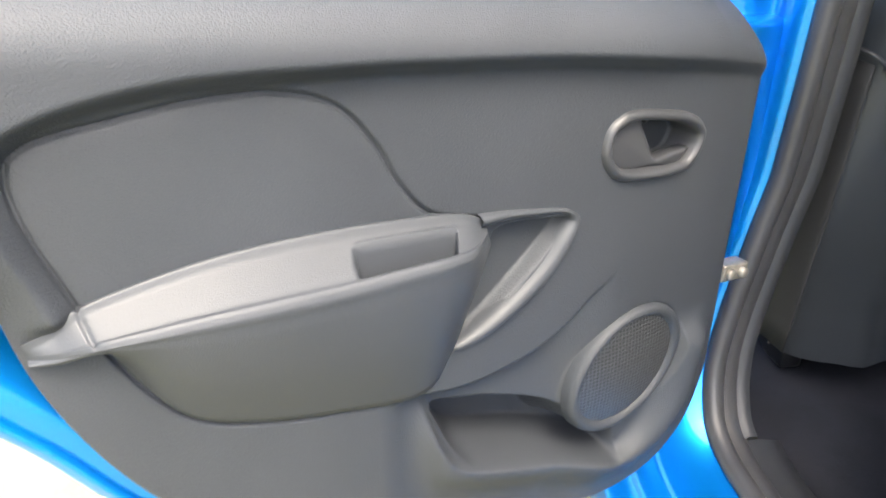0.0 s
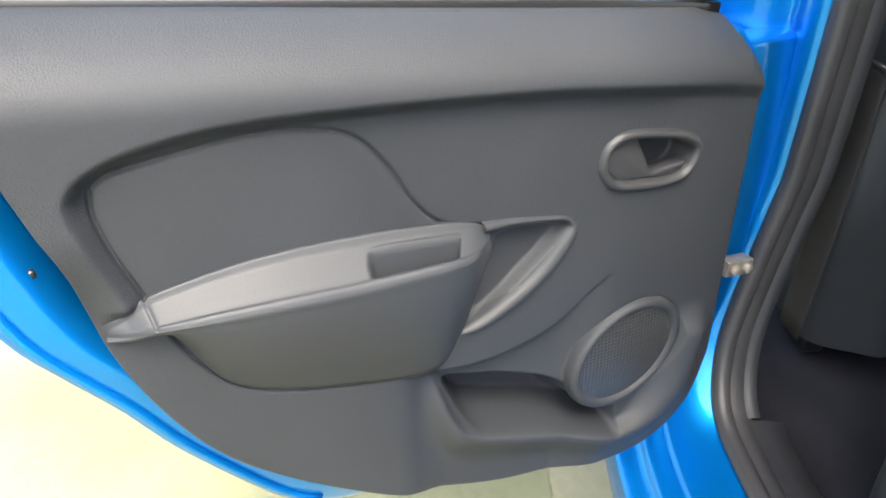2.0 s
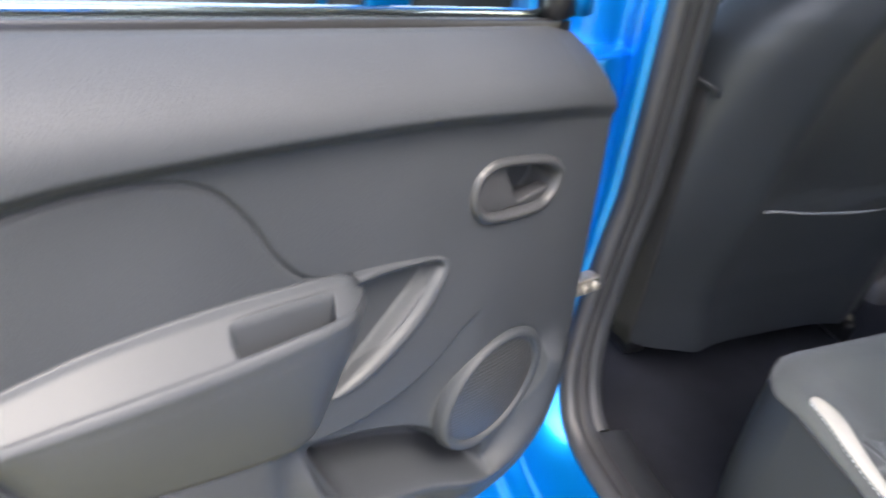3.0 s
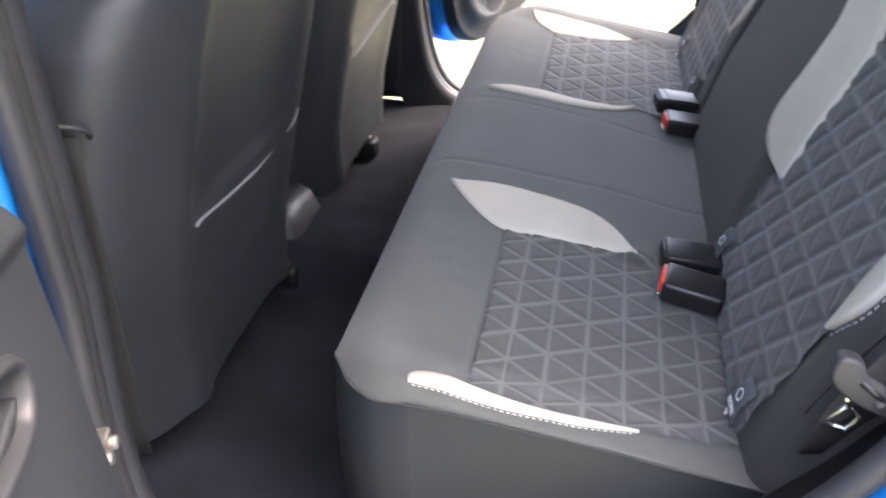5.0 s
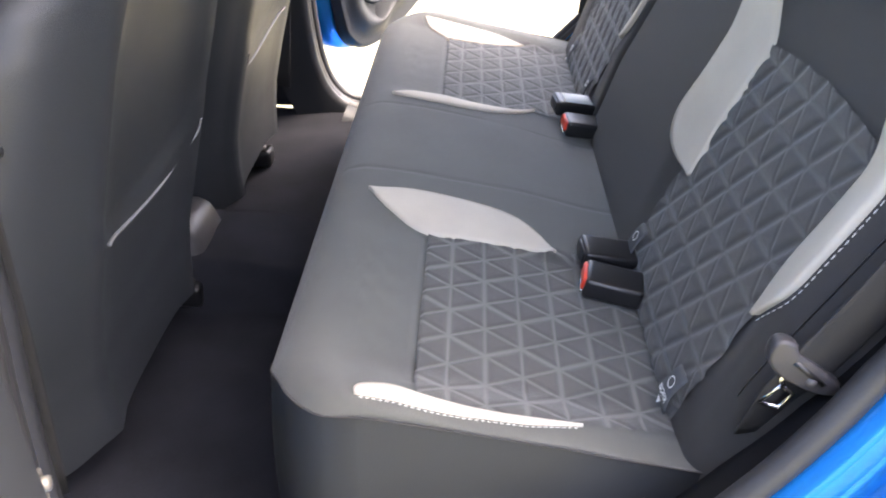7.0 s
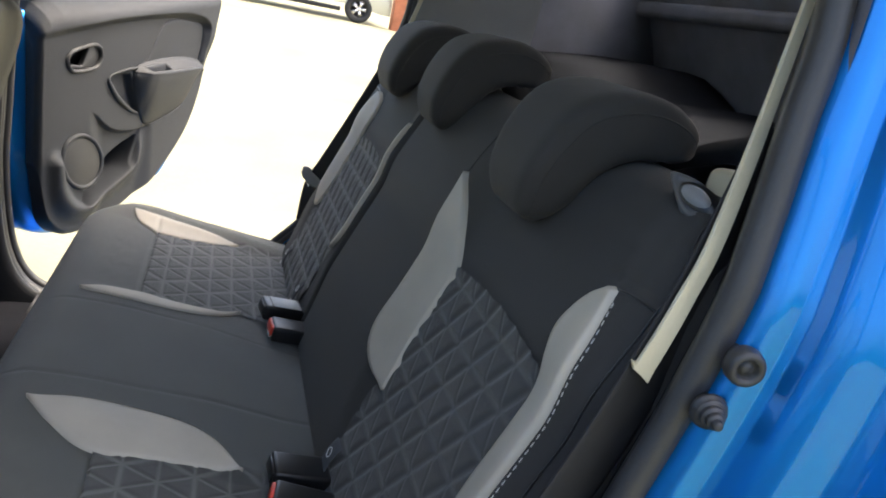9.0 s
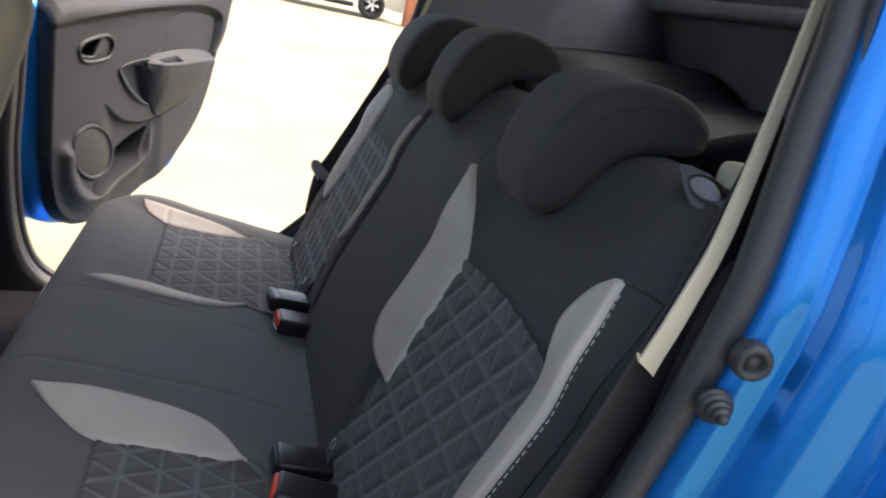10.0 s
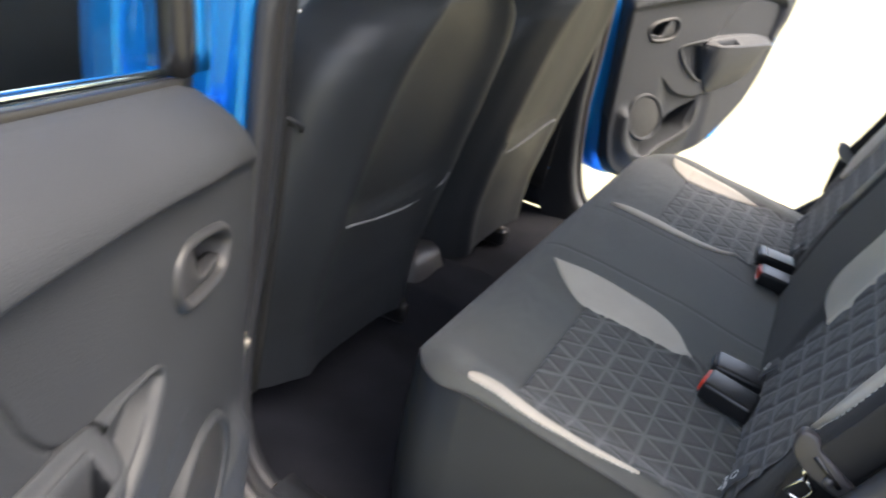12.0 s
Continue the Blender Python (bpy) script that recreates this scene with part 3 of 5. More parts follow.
def panel_height(x, z):
    """How far the trim panel stands towards the cabin."""
    top = np.interp(x, BELT_X, BELT_Z)
    upper = poly_distance(x, z, GROOVE + [(0.747, 0.870), (0.738, 0.830), (0.90, 0.80), (0.90, 1.2), (0.02, 1.2), (0.02, 0.872)])
    tier = smoothstep(-0.017, 0.001, upper)
    h = 0.018 * (0.35 + 0.65 * smoothstep(0.13, 0.30, x)) * tier * (1 - smoothstep(0.72, 0.76, x) * (1 - smoothstep(0.81, 0.90, z)))
    h -= 0.056 * np.clip((z - top + 0.060) / 0.060, 0, 1) ** 2.4           # the top rolls away
    h += 0.004 * smoothstep(0.60, 0.95, z)
    # the padded insert, with a seam round it
    pad = poly_distance(x, z, INSERT + [(0.45, 0.74)])
    h += 0.0015 * smoothstep(0.0, 0.012, pad)
    h -= 0.0040 * np.exp(-(line_distance(x, z, INSERT) / 0.0015) ** 2)
    # the lower part steps back below a crease that runs out towards the hinge
    u = np.array(CREASE)
    fade = smoothstep(0.275, 0.35, x)
    step = np.interp(x, u[::-1, 0], u[::-1, 1]) - z
    h -= 0.015 * smoothstep(-0.001, 0.009, step) * fade * (1 - smoothstep(0.47, 0.53, x))
    # the hollow behind the pull
    h -= 0.016 * smoothstep(0.0, 0.006, poly_distance(x, z, PULL))
    # map pocket: a deep bin behind a thin lip
    d = poly_distance(x, z, POCKET)
    sx, sz, a, b = SPEAKER
    q = np.array(((x - sx) * 0.83 - (z - sz) * 0.56, (x - sx) * 0.56 + (z - sz) * 0.83))
    r = np.hypot(q[0] / a, q[1] / b)
    h -= 0.010 * smoothstep(0.0, 0.003, d) + 0.050 * smoothstep(0.0, 0.012, d) * smoothstep(1.15, 1.5, r) * (1 - smoothstep(0.590, 0.645, z - 0.12 * (x - 0.45)))
    dl = line_distance(x, z, LIP)
    inside = poly_distance(x, z, LIP + [(0.18, 0.66), (0.30, 0.68)]) > 0
    fade = smoothstep(0.510, 0.46, x) * smoothstep(0.675, 0.60, z)
    edge = np.minimum(z - np.interp(x, FOOT_X, FOOT_Z), x - 0.117)
    h += 0.020 * fade * smoothstep(0.0, 0.045, edge) * np.where(inside, np.exp(-(dl / (0.0060 + 0.020 * smoothstep(0.27, 0.20, x))) ** 2), np.exp(-(dl / 0.026) ** 2))
    # speaker seat and the handle's bowl
    k = smoothstep(1.08, 1.30, r)
    h = h * k - 0.004 * (1 - k)
    h -= 0.032 * smoothstep(0.004, 0.011, poly_distance(x, z, BEZEL))
    # folded rim
    h -= 0.016 * (1 - np.clip(edge / 0.013, 0, 1)) ** 2
    return h


# stations along the armrest: back of the ledge, its front edge, the foot of its face
ARM_TOP = [(0.754, 0.814), (0.740, 0.817), (0.719, 0.828), (0.660, 0.836), (0.607, 0.837), (0.546, 0.833), (0.491, 0.826), (0.467, 0.822), (0.448, 0.8165), (0.432, 0.806)]
ARM_OUT = [(0.753, 0.805, 0.003), (0.736, 0.807, 0.015), (0.710, 0.811, 0.028), (0.663, 0.811, 0.036), (0.617, 0.809, 0.040), (0.562, 0.805, 0.041), (0.506, 0.803, 0.041), (0.483, 0.802, 0.040), (0.460, 0.801, 0.034), (0.435, 0.801, 0.012)]
ARM_FOOT = [(0.753, 0.802), (0.737, 0.798), (0.712, 0.796), (0.677, 0.733), (0.633, 0.704), (0.562, 0.681), (0.490, 0.668), (0.462, 0.699), (0.446, 0.736), (0.431, 0.782)]


def rail(points, profile, inward):
    """A moulding along points (x, y, z): profile pairs run across (towards inward positive) and up from the panel."""
    p = np.array(points, float)
    tan = np.gradient(p[:, [0, 2]], axis=0)
    nor = np.stack([-tan[:, 1], tan[:, 0]], 1) / (np.linalg.norm(tan, axis=1)[:, None] + 1e-9)
    nor *= np.sign((nor * (np.array(inward) - p[:, [0, 2]])).sum(1))[:, None]
    return np.array([[(a[0] + n[0] * u, a[1] + y, a[2] + n[1] * u) for u, y in profile(i)] for i, (a, n) in enumerate(zip(p, nor))])


def build_door(name, label):
    door = thing(name, label, "car door", "open rear doors")
    # painted shell
    outline = curve([(0.088, 0.90), (0.085, 0.60), (0.096, 0.51), (0.120, 0.462), (0.17, 0.433), (0.25, 0.420), (0.33, 0.424), (0.41, 0.440), (0.48, 0.464), (0.55, 0.482), (0.60, 0.496), (0.643, 0.524),
                     (0.689, 0.580), (0.731, 0.638), (0.766, 0.698), (0.799, 0.746), (0.827, 0.791), (0.850, 0.86), (0.872, 0.95), (0.884, 1.04)], 60)
    top = [(0.80, 1.022), (0.60, 0.998), (0.40, 0.974), (0.20, 0.944), (0.11, 0.926)]
    ring = np.array([tuple(v) for v in outline] + top)
    mid = np.array([0.42, 0.76])
    rows = []
    for k, y in ((0.90, -0.115), (0.97, -0.122), (1.0, -0.112), (1.0, -0.052), (0.99, -0.044), (0.965, -0.040), (0.90, -0.032), (0.86, -0.028), (0.85, -0.09)):
        rows.append([(c[0], y, c[1]) for c in mid + (ring - mid) * k])
    rows.append([(c[0], -0.095, c[1]) for c in mid + (ring - mid) * 0.02])
    shell = part("door_shell", grid(np.array(rows), closed_v=True), PAINT, door, "glossy blue painted steel shell")
    part("outer_panel", plate([tuple(mid + (v - mid) * 0.93) for v in ring], -0.120, -0.108, 0.003), PAINT, shell)
    pressed = [tuple(mid + (v - mid) * 0.958) for v in outline if v[0] > 0.60]
    part("flange", tube([(x, -0.040, z) for x, z in pressed], 0.006, 8), PAINT, shell)
    part("latch", box(0.797, -0.036, 0.848, 0.020, 0.006, 0.007, 0.002, 2, Euler((0, radians(12), 0)).to_matrix().to_4x4()), BLACK, shell, "black door latch slot")
    part("latch_plate", lathe([(0, 0.004), (0.008, 0.004), (0.011, 0.001), (0.012, -0.004)], 20, Matrix.Translation((0.822, -0.041, 0.862)) @ Euler((radians(-90), 0, 0)).to_matrix().to_4x4()), PAINT, shell)
    # trim panel
    n, m = 400, 330
    xs = np.sort(np.r_[np.linspace(0.117, 0.80, n), np.linspace(0.117, 0.19, 40), np.linspace(0.70, 0.79, 40)])
    lo, hi = np.interp(xs, FOOT_X, FOOT_Z), np.interp(xs, BELT_X, BELT_Z)
    keep = hi - lo > 0.004
    xs, lo, hi = xs[keep], lo[keep], hi[keep]
    X = np.repeat(xs[:, None], m, 1)
    Z = lo[:, None] + (hi - lo)[:, None] * np.linspace(0, 1, m)[None]
    part("trim_panel", grid(np.stack([X, panel_height(X, Z), Z], 2), back=(0, -0.036, 0)), PLASTIC, door, "dark grey grained plastic door lining")
    # armrest: a ledge with a finger cup, its end rounded off towards the pull
    k = 220
    a, o, f = curve(ARM_TOP, k), curve(ARM_OUT, k), curve(ARM_FOOT, k)
    rows, shade_rows = [], []
    for i in range(k):
        t = i / (k - 1)
        A, E, B = np.array((a[i, 0], 0.005, a[i, 1])), np.array((o[i, 0], o[i, 2], o[i, 1])), np.array((f[i, 0], 0.003, f[i, 1]))
        cup = []
        pts = [A + np.array((0, -0.014, 0.002))]
        tc = (t - 0.553) / (0.812 - 0.553)
        for s in np.linspace(0, 0.94, 40):
            p = A + (E - A) * s
            p[2] += 0.0034 * math.exp(-((s - 0.04) / 0.07) ** 2) + 0.0020 * math.exp(-((s - 0.88) / 0.07) ** 2)
            p[2] -= 0.0030 * math.exp(-((t - 0.215 + 0.02 * s) / 0.0040) ** 2)
            left, right = 0.02 + 0.06 * max(s - 0.5, 0), 1.0 - 0.10 * max(s - 0.30, 0)
            inside = smoothstep(left, left + 0.045, tc) * (1 - smoothstep(right - 0.07, right, tc)) * smoothstep(0.27, 0.33, s) * (1 - smoothstep(0.72, 0.79, s))
            p[2] -= 0.034 * inside
            p[2] += 0.0016 * math.exp(-((s - 0.26) / 0.04) ** 2) * smoothstep(0.0, 0.06, tc) * (1 - smoothstep(0.95, 1.02, tc))
            pts.append(p)
            if 0.34 < s < 0.72:
                cup.append(p + np.array((0, 0.0, 0.0012)))
        for s in np.linspace(0, 1, 9)[1:]:                # rounded outer edge
            c = A + (E - A) * 0.94
            d = E + (B - E) * 0.06
            pts.append((1 - s) ** 2 * c + 2 * s * (1 - s) * E + s * s * d)
        for s in np.linspace(0.06, 1, 18)[1:]:
            pts.append(E + (B - E) * s + np.array((0, 0.005 * math.sin(math.pi * s), 0)))
        pts.append(B + np.array((0, -0.024, 0)))
        rows.append(pts)
        if 0.07 < tc < 0.92:
            shade_rows.append(cup)
    rows.append([np.array((p[0] - 0.004, -0.02, p[2])) for p in rows[-1]])
    arm = part("armrest", grid(np.array(rows)), ARM, door, "satin dark grey armrest with a finger cup")
    # black sheet laid in the cup to stand for the shade inside it
    part("cup_liner", grid(np.array(shade_rows)), BLACKCLOTH, arm, "black sheet for the shade in the finger cup")
    # raised frame round the pull: a thin bar above, a broad sloping crescent below
    fr = curve([(0.440, 0.8105), (0.412, 0.808), (0.382, 0.803), (0.357, 0.798), (0.3455, 0.7925), (0.341, 0.784), (0.349, 0.771), (0.370, 0.747), (0.397, 0.727), (0.428, 0.709), (0.449, 0.702), (0.466, 0.700)], 90)
    wd = np.interp(np.linspace(0, 1, 90), np.linspace(0, 1, 12), [0.012, 0.009, 0.0065, 0.005, 0.006, 0.011, 0.0150, 0.0155, 0.0145, 0.012, 0.008, 0.002])
    hi = np.interp(np.linspace(0, 1, 90), np.linspace(0, 1, 12), [0.010, 0.006, 0.0045, 0.004, 0.004, 0.005, 0.007, 0.008, 0.008, 0.006, 0.004, 0.001])
    base = np.maximum(panel_height(fr[:, 0], fr[:, 1]), -0.002)
    P = rail([(x, y, z) for (x, z), y in zip(fr, base)], lambda i: [(wd[i] * 0.50, -0.020), (wd[i] * 0.46, -0.004), (wd[i] * 0.30, hi[i] * 0.55), (0.0, hi[i] * 0.9), (-wd[i] * 0.30, hi[i]), (-wd[i] * 0.48, hi[i] * 0.6), (-wd[i] * 0.56, -0.006)], (0.40, 0.765))
    part("pull_frame", grid(P), ARM, door, "satin grey rim of the door pull")
    # speaker, its long axis tilted
    sx, sz, A_, B_ = SPEAKER
    ang = np.linspace(0, 2 * math.pi, 72, endpoint=False)

    def oblong(r, y):
        return [(sx + 0.83 * A_ * r * math.cos(q) + 0.56 * B_ * r * math.sin(q), y, sz - 0.56 * A_ * r * math.cos(q) + 0.83 * B_ * r * math.sin(q)) for q in ang]
    P = np.array([oblong(r, y) for r, y in ((1.25, -0.008), (1.235, 0.000), (1.20, 0.0050), (1.14, 0.0070), (1.08, 0.0064), (1.03, 0.0040), (1.01, 0.0015), (1.0, -0.006))])
    ring = part("speaker_ring", grid(P, closed_v=True), PLASTIC, door)
    P = np.array([oblong(r, 0.0065 - 0.004 * r * r) for r in np.linspace(0.004, 1.03, 14)])
    part("speaker_grille", grid(P, closed_v=True), GRILLE, ring, "black perforated loudspeaker grille")
    # inside handle: a rounded surround, a paddle lever and the finger bowl
    bz = np.array(BEZEL)
    base = 0.002
    P = rail([(x, base, z) for x, z in np.vstack([bz, bz[:1]])], lambda i: [(-0.0015, -0.008), (-0.001, 0.001), (0.001, 0.0046), (0.0038, 0.0066), (0.0068, 0.0058), (0.0088, 0.0025), (0.0098, -0.004), (0.0112, -0.026)], (0.255, 0.836))
    bez = part("handle_bezel", grid(P), SMOOTH, door, "smooth black handle surround")
    inner = bz + (np.array((0.255, 0.836)) - bz) / np.linalg.norm(np.array((0.255, 0.836)) - bz, axis=1)[:, None] * 0.0105
    low = sorted([tuple(v) for v in inner if v[0] > 0.271 or v[1] < 0.819], key=lambda v: -math.atan2(v[1] - 0.832, v[0] - 0.258))
    ridge = curve([(0.206, 0.8215), (0.230, 0.8205), (0.250, 0.8195), (0.260, 0.836), (0.269, 0.852)], 14)
    part("handle_lever", plate([v for v in low if v[0] > 0.206] + [tuple(v) for v in ridge], -0.014, 0.0005, 0.0028), SMOOTH, bez, "black pull lever")
    part("screw", lathe([(0, 0.002), (0.0028, 0.002), (0.0036, 0.0), (0.0036, -0.003)], 14, Matrix.Translation((0.240, -0.026, 0.846)) @ Euler((radians(-90), 0, 0)).to_matrix().to_4x4()), BLACK, bez)
    # window with its seals and frame
    belt = curve([(0.150, 0.950), (0.30, 0.971), (0.50, 0.998), (0.70, 1.025), (0.83, 1.043)], 30)
    part("belt_seal", tube([(x, -0.050, z + 0.001) for x, z in belt], 0.0045, 12, flat=(0.010, 0.012, (0, 0, 1))), BLACK, door)
    part("belt_moulding", tube([(x, -0.063, z + 0.009) for x, z in belt], 0.0045, 8), CHROME, door, "bright moulding along the window sill")
    gl = np.array([[(x, -0.054 - 0.05 * s * s, z - 0.02 + s * 0.40) for s in np.linspace(0, 1, 8)] for x, z in belt])
    pane = part("window_pane", grid(gl, back=(0, -0.004, 0)), GLASS, door, "clear tinted side window")
    pane.visible_shadow = False
    frame_path = curve([(0.165, 0.962), (0.172, 1.10), (0.185, 1.24), (0.21, 1.345), (0.30, 1.385), (0.50, 1.395), (0.70, 1.36), (0.80, 1.25), (0.84, 1.12), (0.84, 1.03)], 60)
    fr = [(x, -0.052 - 0.05 * ((z - 0.97) / 0.4) ** 2, z) for x, z in frame_path]
    part("window_frame", tube(fr, 0.013, 8, flat=(0.028, 0.028, (0, 1, 0))), BLACK, door, "black window frame with rubber run")
    fr2 = [(x - 0.026 if x < 0.4 else x, y - 0.012, z + (0.02 if z > 1.3 else 0)) for x, y, z in fr]
    part("outer_frame", tube(fr2, 0.014, 8, flat=(0.024, 0.06, (0, 1, 0))), PAINT, door)
    part("hinge_face", box(0.040, -0.092, 0.67, 0.10, 0.045, 0.46, 0.008, 2), PAINT, shell)
    # check strap between the door and the pillar
    st = part("check_strap", box(0.080, -0.026, 0.645, 0.040, 0.018, 0.020, 0.002, 2, Euler((0, radians(-8), 0)).to_matrix().to_4x4()), OLDSTEEL, door, "worn steel door check bracket")
    for x in (0.090, 0.070):
        part("bolt", lathe([(0, 0.006), (0.005, 0.006), (0.0065, 0.004), (0.0065, 0)], 12, Matrix.Translation((x, -0.017, 0.645 + (x - 0.080) * 0.14)) @ Euler((radians(-90), 0, 0)).to_matrix().to_4x4()), OLDSTEEL, st)
    for z in (0.52, 0.84):
        part("hinge", box(0.045, -0.085, z, 0.10, 0.03, 0.05, 0.006), PAINT, door)
    return door


left_door = build_door("rear_door", "open blue rear car door with dark plastic lining")
right_door = copy_thing(left_door, Matrix.Translation((-0.244, 1.488, 0.047)) @ Matrix.Rotation(radians(60.9), 4, "Z") @ Matrix.Translation((0, 0, 0.75)) @ Matrix.Rotation(radians(-3.1), 4, "X") @ Matrix.Translation((0, 0, -0.75)) @ Matrix.Diagonal((1, -1, 1, 1)))
for o in [o for o in right_door.children if o.name.startswith("check_strap")]:
    for c in o.children:
        bpy.data.objects.remove(c)
    bpy.data.objects.remove(o)
# a little lean about its own long axis, top outwards
left_door.matrix_basis = Matrix.Translation((-0.1983, 0.1945, 0.002)) @ Matrix.Rotation(radians(-67.6), 4, "Z") @ Matrix.Translation((0, 0, 0.75)) @ Matrix.Rotation(radians(1.5), 4, "X") @ Matrix.Translation((0, 0, -0.75))

# ---- rear bench ----
bench = thing("rear_bench", "black cloth rear bench with quilted seats and pale inserts", "car seat")
Y0, Y1 = 0.238, 1.495
# the outer seats differ a little in width: each place on the bench, told as its match on the first seat
CUSHION_Y = [0.20, 0.80, 0.90, 0.975, 1.035, 1.375, 1.462, 1.495, 1.53], [0.20, 0.80, 0.80, 0.655, 0.574, 0.335, 0.258, 0.238, 0.20]
BACK_Y = [0.20, 0.80, 0.97, 1.04, 1.10, 1.365, 1.40, 1.51, 1.53], [0.20, 0.80, 0.80, 0.697, 0.587, 0.315, 0.285, 0.219, 0.20]


def as_first(y, table):
    return np.interp(y, table[0], table[1])


def as_far(y, table):
    return np.interp(-np.asarray(y, float), -np.array(table[1][2:]), table[0][2:])

PROFILE = curve([(-0.010, 0.350), (-0.030, 0.430), (-0.052, 0.520), (-0.062, 0.575), (-0.048, 0.612), (-0.015, 0.627), (0.03, 0.6205), (0.09, 0.607), (0.17, 0.592), (0.25, 0.577), (0.36, 0.556), (0.42, 0.545)], 150)
LEAF_A = [(0.004, 0.645), (0.061, 0.656), (0.131, 0.654), (0.185, 0.643), (0.222, 0.617), (0.250, 0.572)]


def cushion_point(k, y, lift=0.0):
    """A point of the bench cushion; k runs along the profile from the front foot (0) to the back (149)."""
    i = np.clip(np.asarray(k, float), 0, 149)
    x = np.interp(i, np.arange(150), PROFILE[:, 0])
    z = np.interp(i, np.arange(150), PROFILE[:, 1])
    yy = as_first(y, CUSHION_Y)
    on = smoothstep(52, 68, i)
    # bolsters round the quilted basin
    crest = np.interp(x, [p[0] for p in LEAF_A], [p[1] for p in LEAF_A])
    along = smoothstep(-0.05, 0.10, x) * (1 - 0.8 * smoothstep(0.19, 0.33, x))
    rise = smoothstep(0, 1, (yy - 0.560) / np.maximum(crest - 0.560, 0.012))
    rise_out = smoothstep(0, 1, (0.322 - yy) / 0.060)
    along_out = smoothstep(-0.06, 0.10, x) * (1 - 0.45 * smoothstep(0.24, 0.36, x))
    z = z + on * (along * 0.014 * rise + along_out * 0.016 * rise_out) - on * 0.002 * along
    e = np.clip((yy - Y0) / 0.024, 0, 1)
    e2 = np.clip(yy - Y0, 0, 0.085)
    x = x + (0.085 - np.sqrt(np.maximum(0.085 ** 2 - (0.085 - e2) ** 2, 0))) * (1 - smoothstep(-0.03, 0.16, x))
    rim_z = np.interp(x, [0.0, 0.03, 0.05, 0.107, 0.164, 0.229, 0.279, 0.346, 0.42], [0.612, 0.618, 0.6165, 0.609, 0.600, 0.590, 0.580, 0.569, 0.557])
    z = np.where(i > 45, rim_z + (z - rim_z) * np.sqrt(np.maximum(1 - (1 - e) ** 2, 0)), z)
    # soft wrinkles on the nose, seams across the middle seat
    z = z + on * 0.0004 * np.sin(yy * 160 + 25 * np.sin(x * 60)) * np.exp(-((x - 0.03) / 0.03) ** 2) * np.exp(-((yy - 0.46) / 0.09) ** 2)
    z = z - 0.0015 * on * np.exp(-((yy - 0.712 - 0.06 * np.maximum(x - 0.1, 0)) / 0.003) ** 2)
    z = z - 0.004 * on * np.exp(-((x - 0.086) / 0.003) ** 2) * (yy < 0.57) * (yy > 0.29)
    return np.stack([x, y + 0 * x, z + lift], -1)


PX = PROFILE[:, 0].copy()
TOPK = np.arange(70, 150)


def k_of(x):
    return np.interp(x, PX[70:], TOPK)


ys = np.sort(np.r_[np.linspace(Y0, Y1, 330), np.linspace(Y0, Y0 + 0.03, 14), np.linspace(Y1 - 0.03, Y1, 14)])
K, YY = np.meshgrid(np.arange(150.0), ys, indexing="ij")
def rim_k(y):
    """Where the side's seam runs on the nose: it climbs round the outer corners."""
    return 46 + 8 * smoothstep(0.097, 0.045, np.minimum(np.asarray(y) - Y0, Y1 - np.asarray(y)))


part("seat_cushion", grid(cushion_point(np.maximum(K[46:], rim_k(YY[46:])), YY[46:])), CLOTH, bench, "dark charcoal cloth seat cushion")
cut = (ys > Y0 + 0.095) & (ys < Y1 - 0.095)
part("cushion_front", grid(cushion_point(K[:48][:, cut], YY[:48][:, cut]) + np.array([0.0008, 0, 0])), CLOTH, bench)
for far in (False, True):
    pick = (ys > Y1 - 0.099) if far else (ys < Y0 + 0.099)
    sgn = 1 if far else -1
    edge = Y1 if far else Y0
    top = cushion_point(np.arange(150.0), np.full(150, edge))
    round_y = np.linspace(edge - sgn * 0.097, edge, 24)
    rim = np.vstack([cushion_point(rim_k(round_y), round_y)[:-1], top[55:]])
    keep = [0]
    for i in range(1, len(rim)):
        if i < 24 or rim[i, 0] > rim[keep[-1], 0] + 0.0012:
            keep.append(i)
    rim = rim[keep]
    out = np.gradient(rim[:, :2], axis=0)
    out = np.stack([out[:, 1], -out[:, 0]], 1) / (np.linalg.norm(out, axis=1)[:, None] + 1e-9)
    out *= np.sign((out * (rim[:, :2] - np.array([0.25, MID]))).sum(1))[:, None]
    P = np.array([[(p[0] + o[0] * 0.008 * math.sin(s * 2.6), p[1] + o[1] * 0.008 * math.sin(s * 2.6), p[2] + (0.345 - p[2]) * s) for s in np.linspace(0, 1, 18)] for p, o in zip(rim, out)])
    cheek = part("cushion_side", grid(P), VINYL, bench, "dark grey vinyl side of the cushion")
    part("piping", tube(rim + np.array([0, sgn * 0.001, 0.0]), 0.0012, 6), BLACKCLOTH, cheek)


def lattice(a, b, d):
    """Distances to the three families of lines of a triangular net of pitch d, and where each is a broad channel."""
    m = a / d
    n = b * math.sqrt(3) / 2 / d - m / 2
    out = []
    for c, u, v in ((m, (0, 0), (0, 1)), (m + n, (0, 0), (1, -1)), (n, (0, 0), (1, 0))):
        f = np.round(c)
        if v == (0, 1):
            p, q = f, np.floor(n)
        elif v == (1, -1):
            p = np.floor(m)
            q = f - p
        else:
            p, q = np.floor(m), f
        broad = ((p - q) % 3 != 0) & ((p + v[0] - q - v[1]) % 3 != 0)
        out.append((np.abs(c - f) * d, broad))
    return out


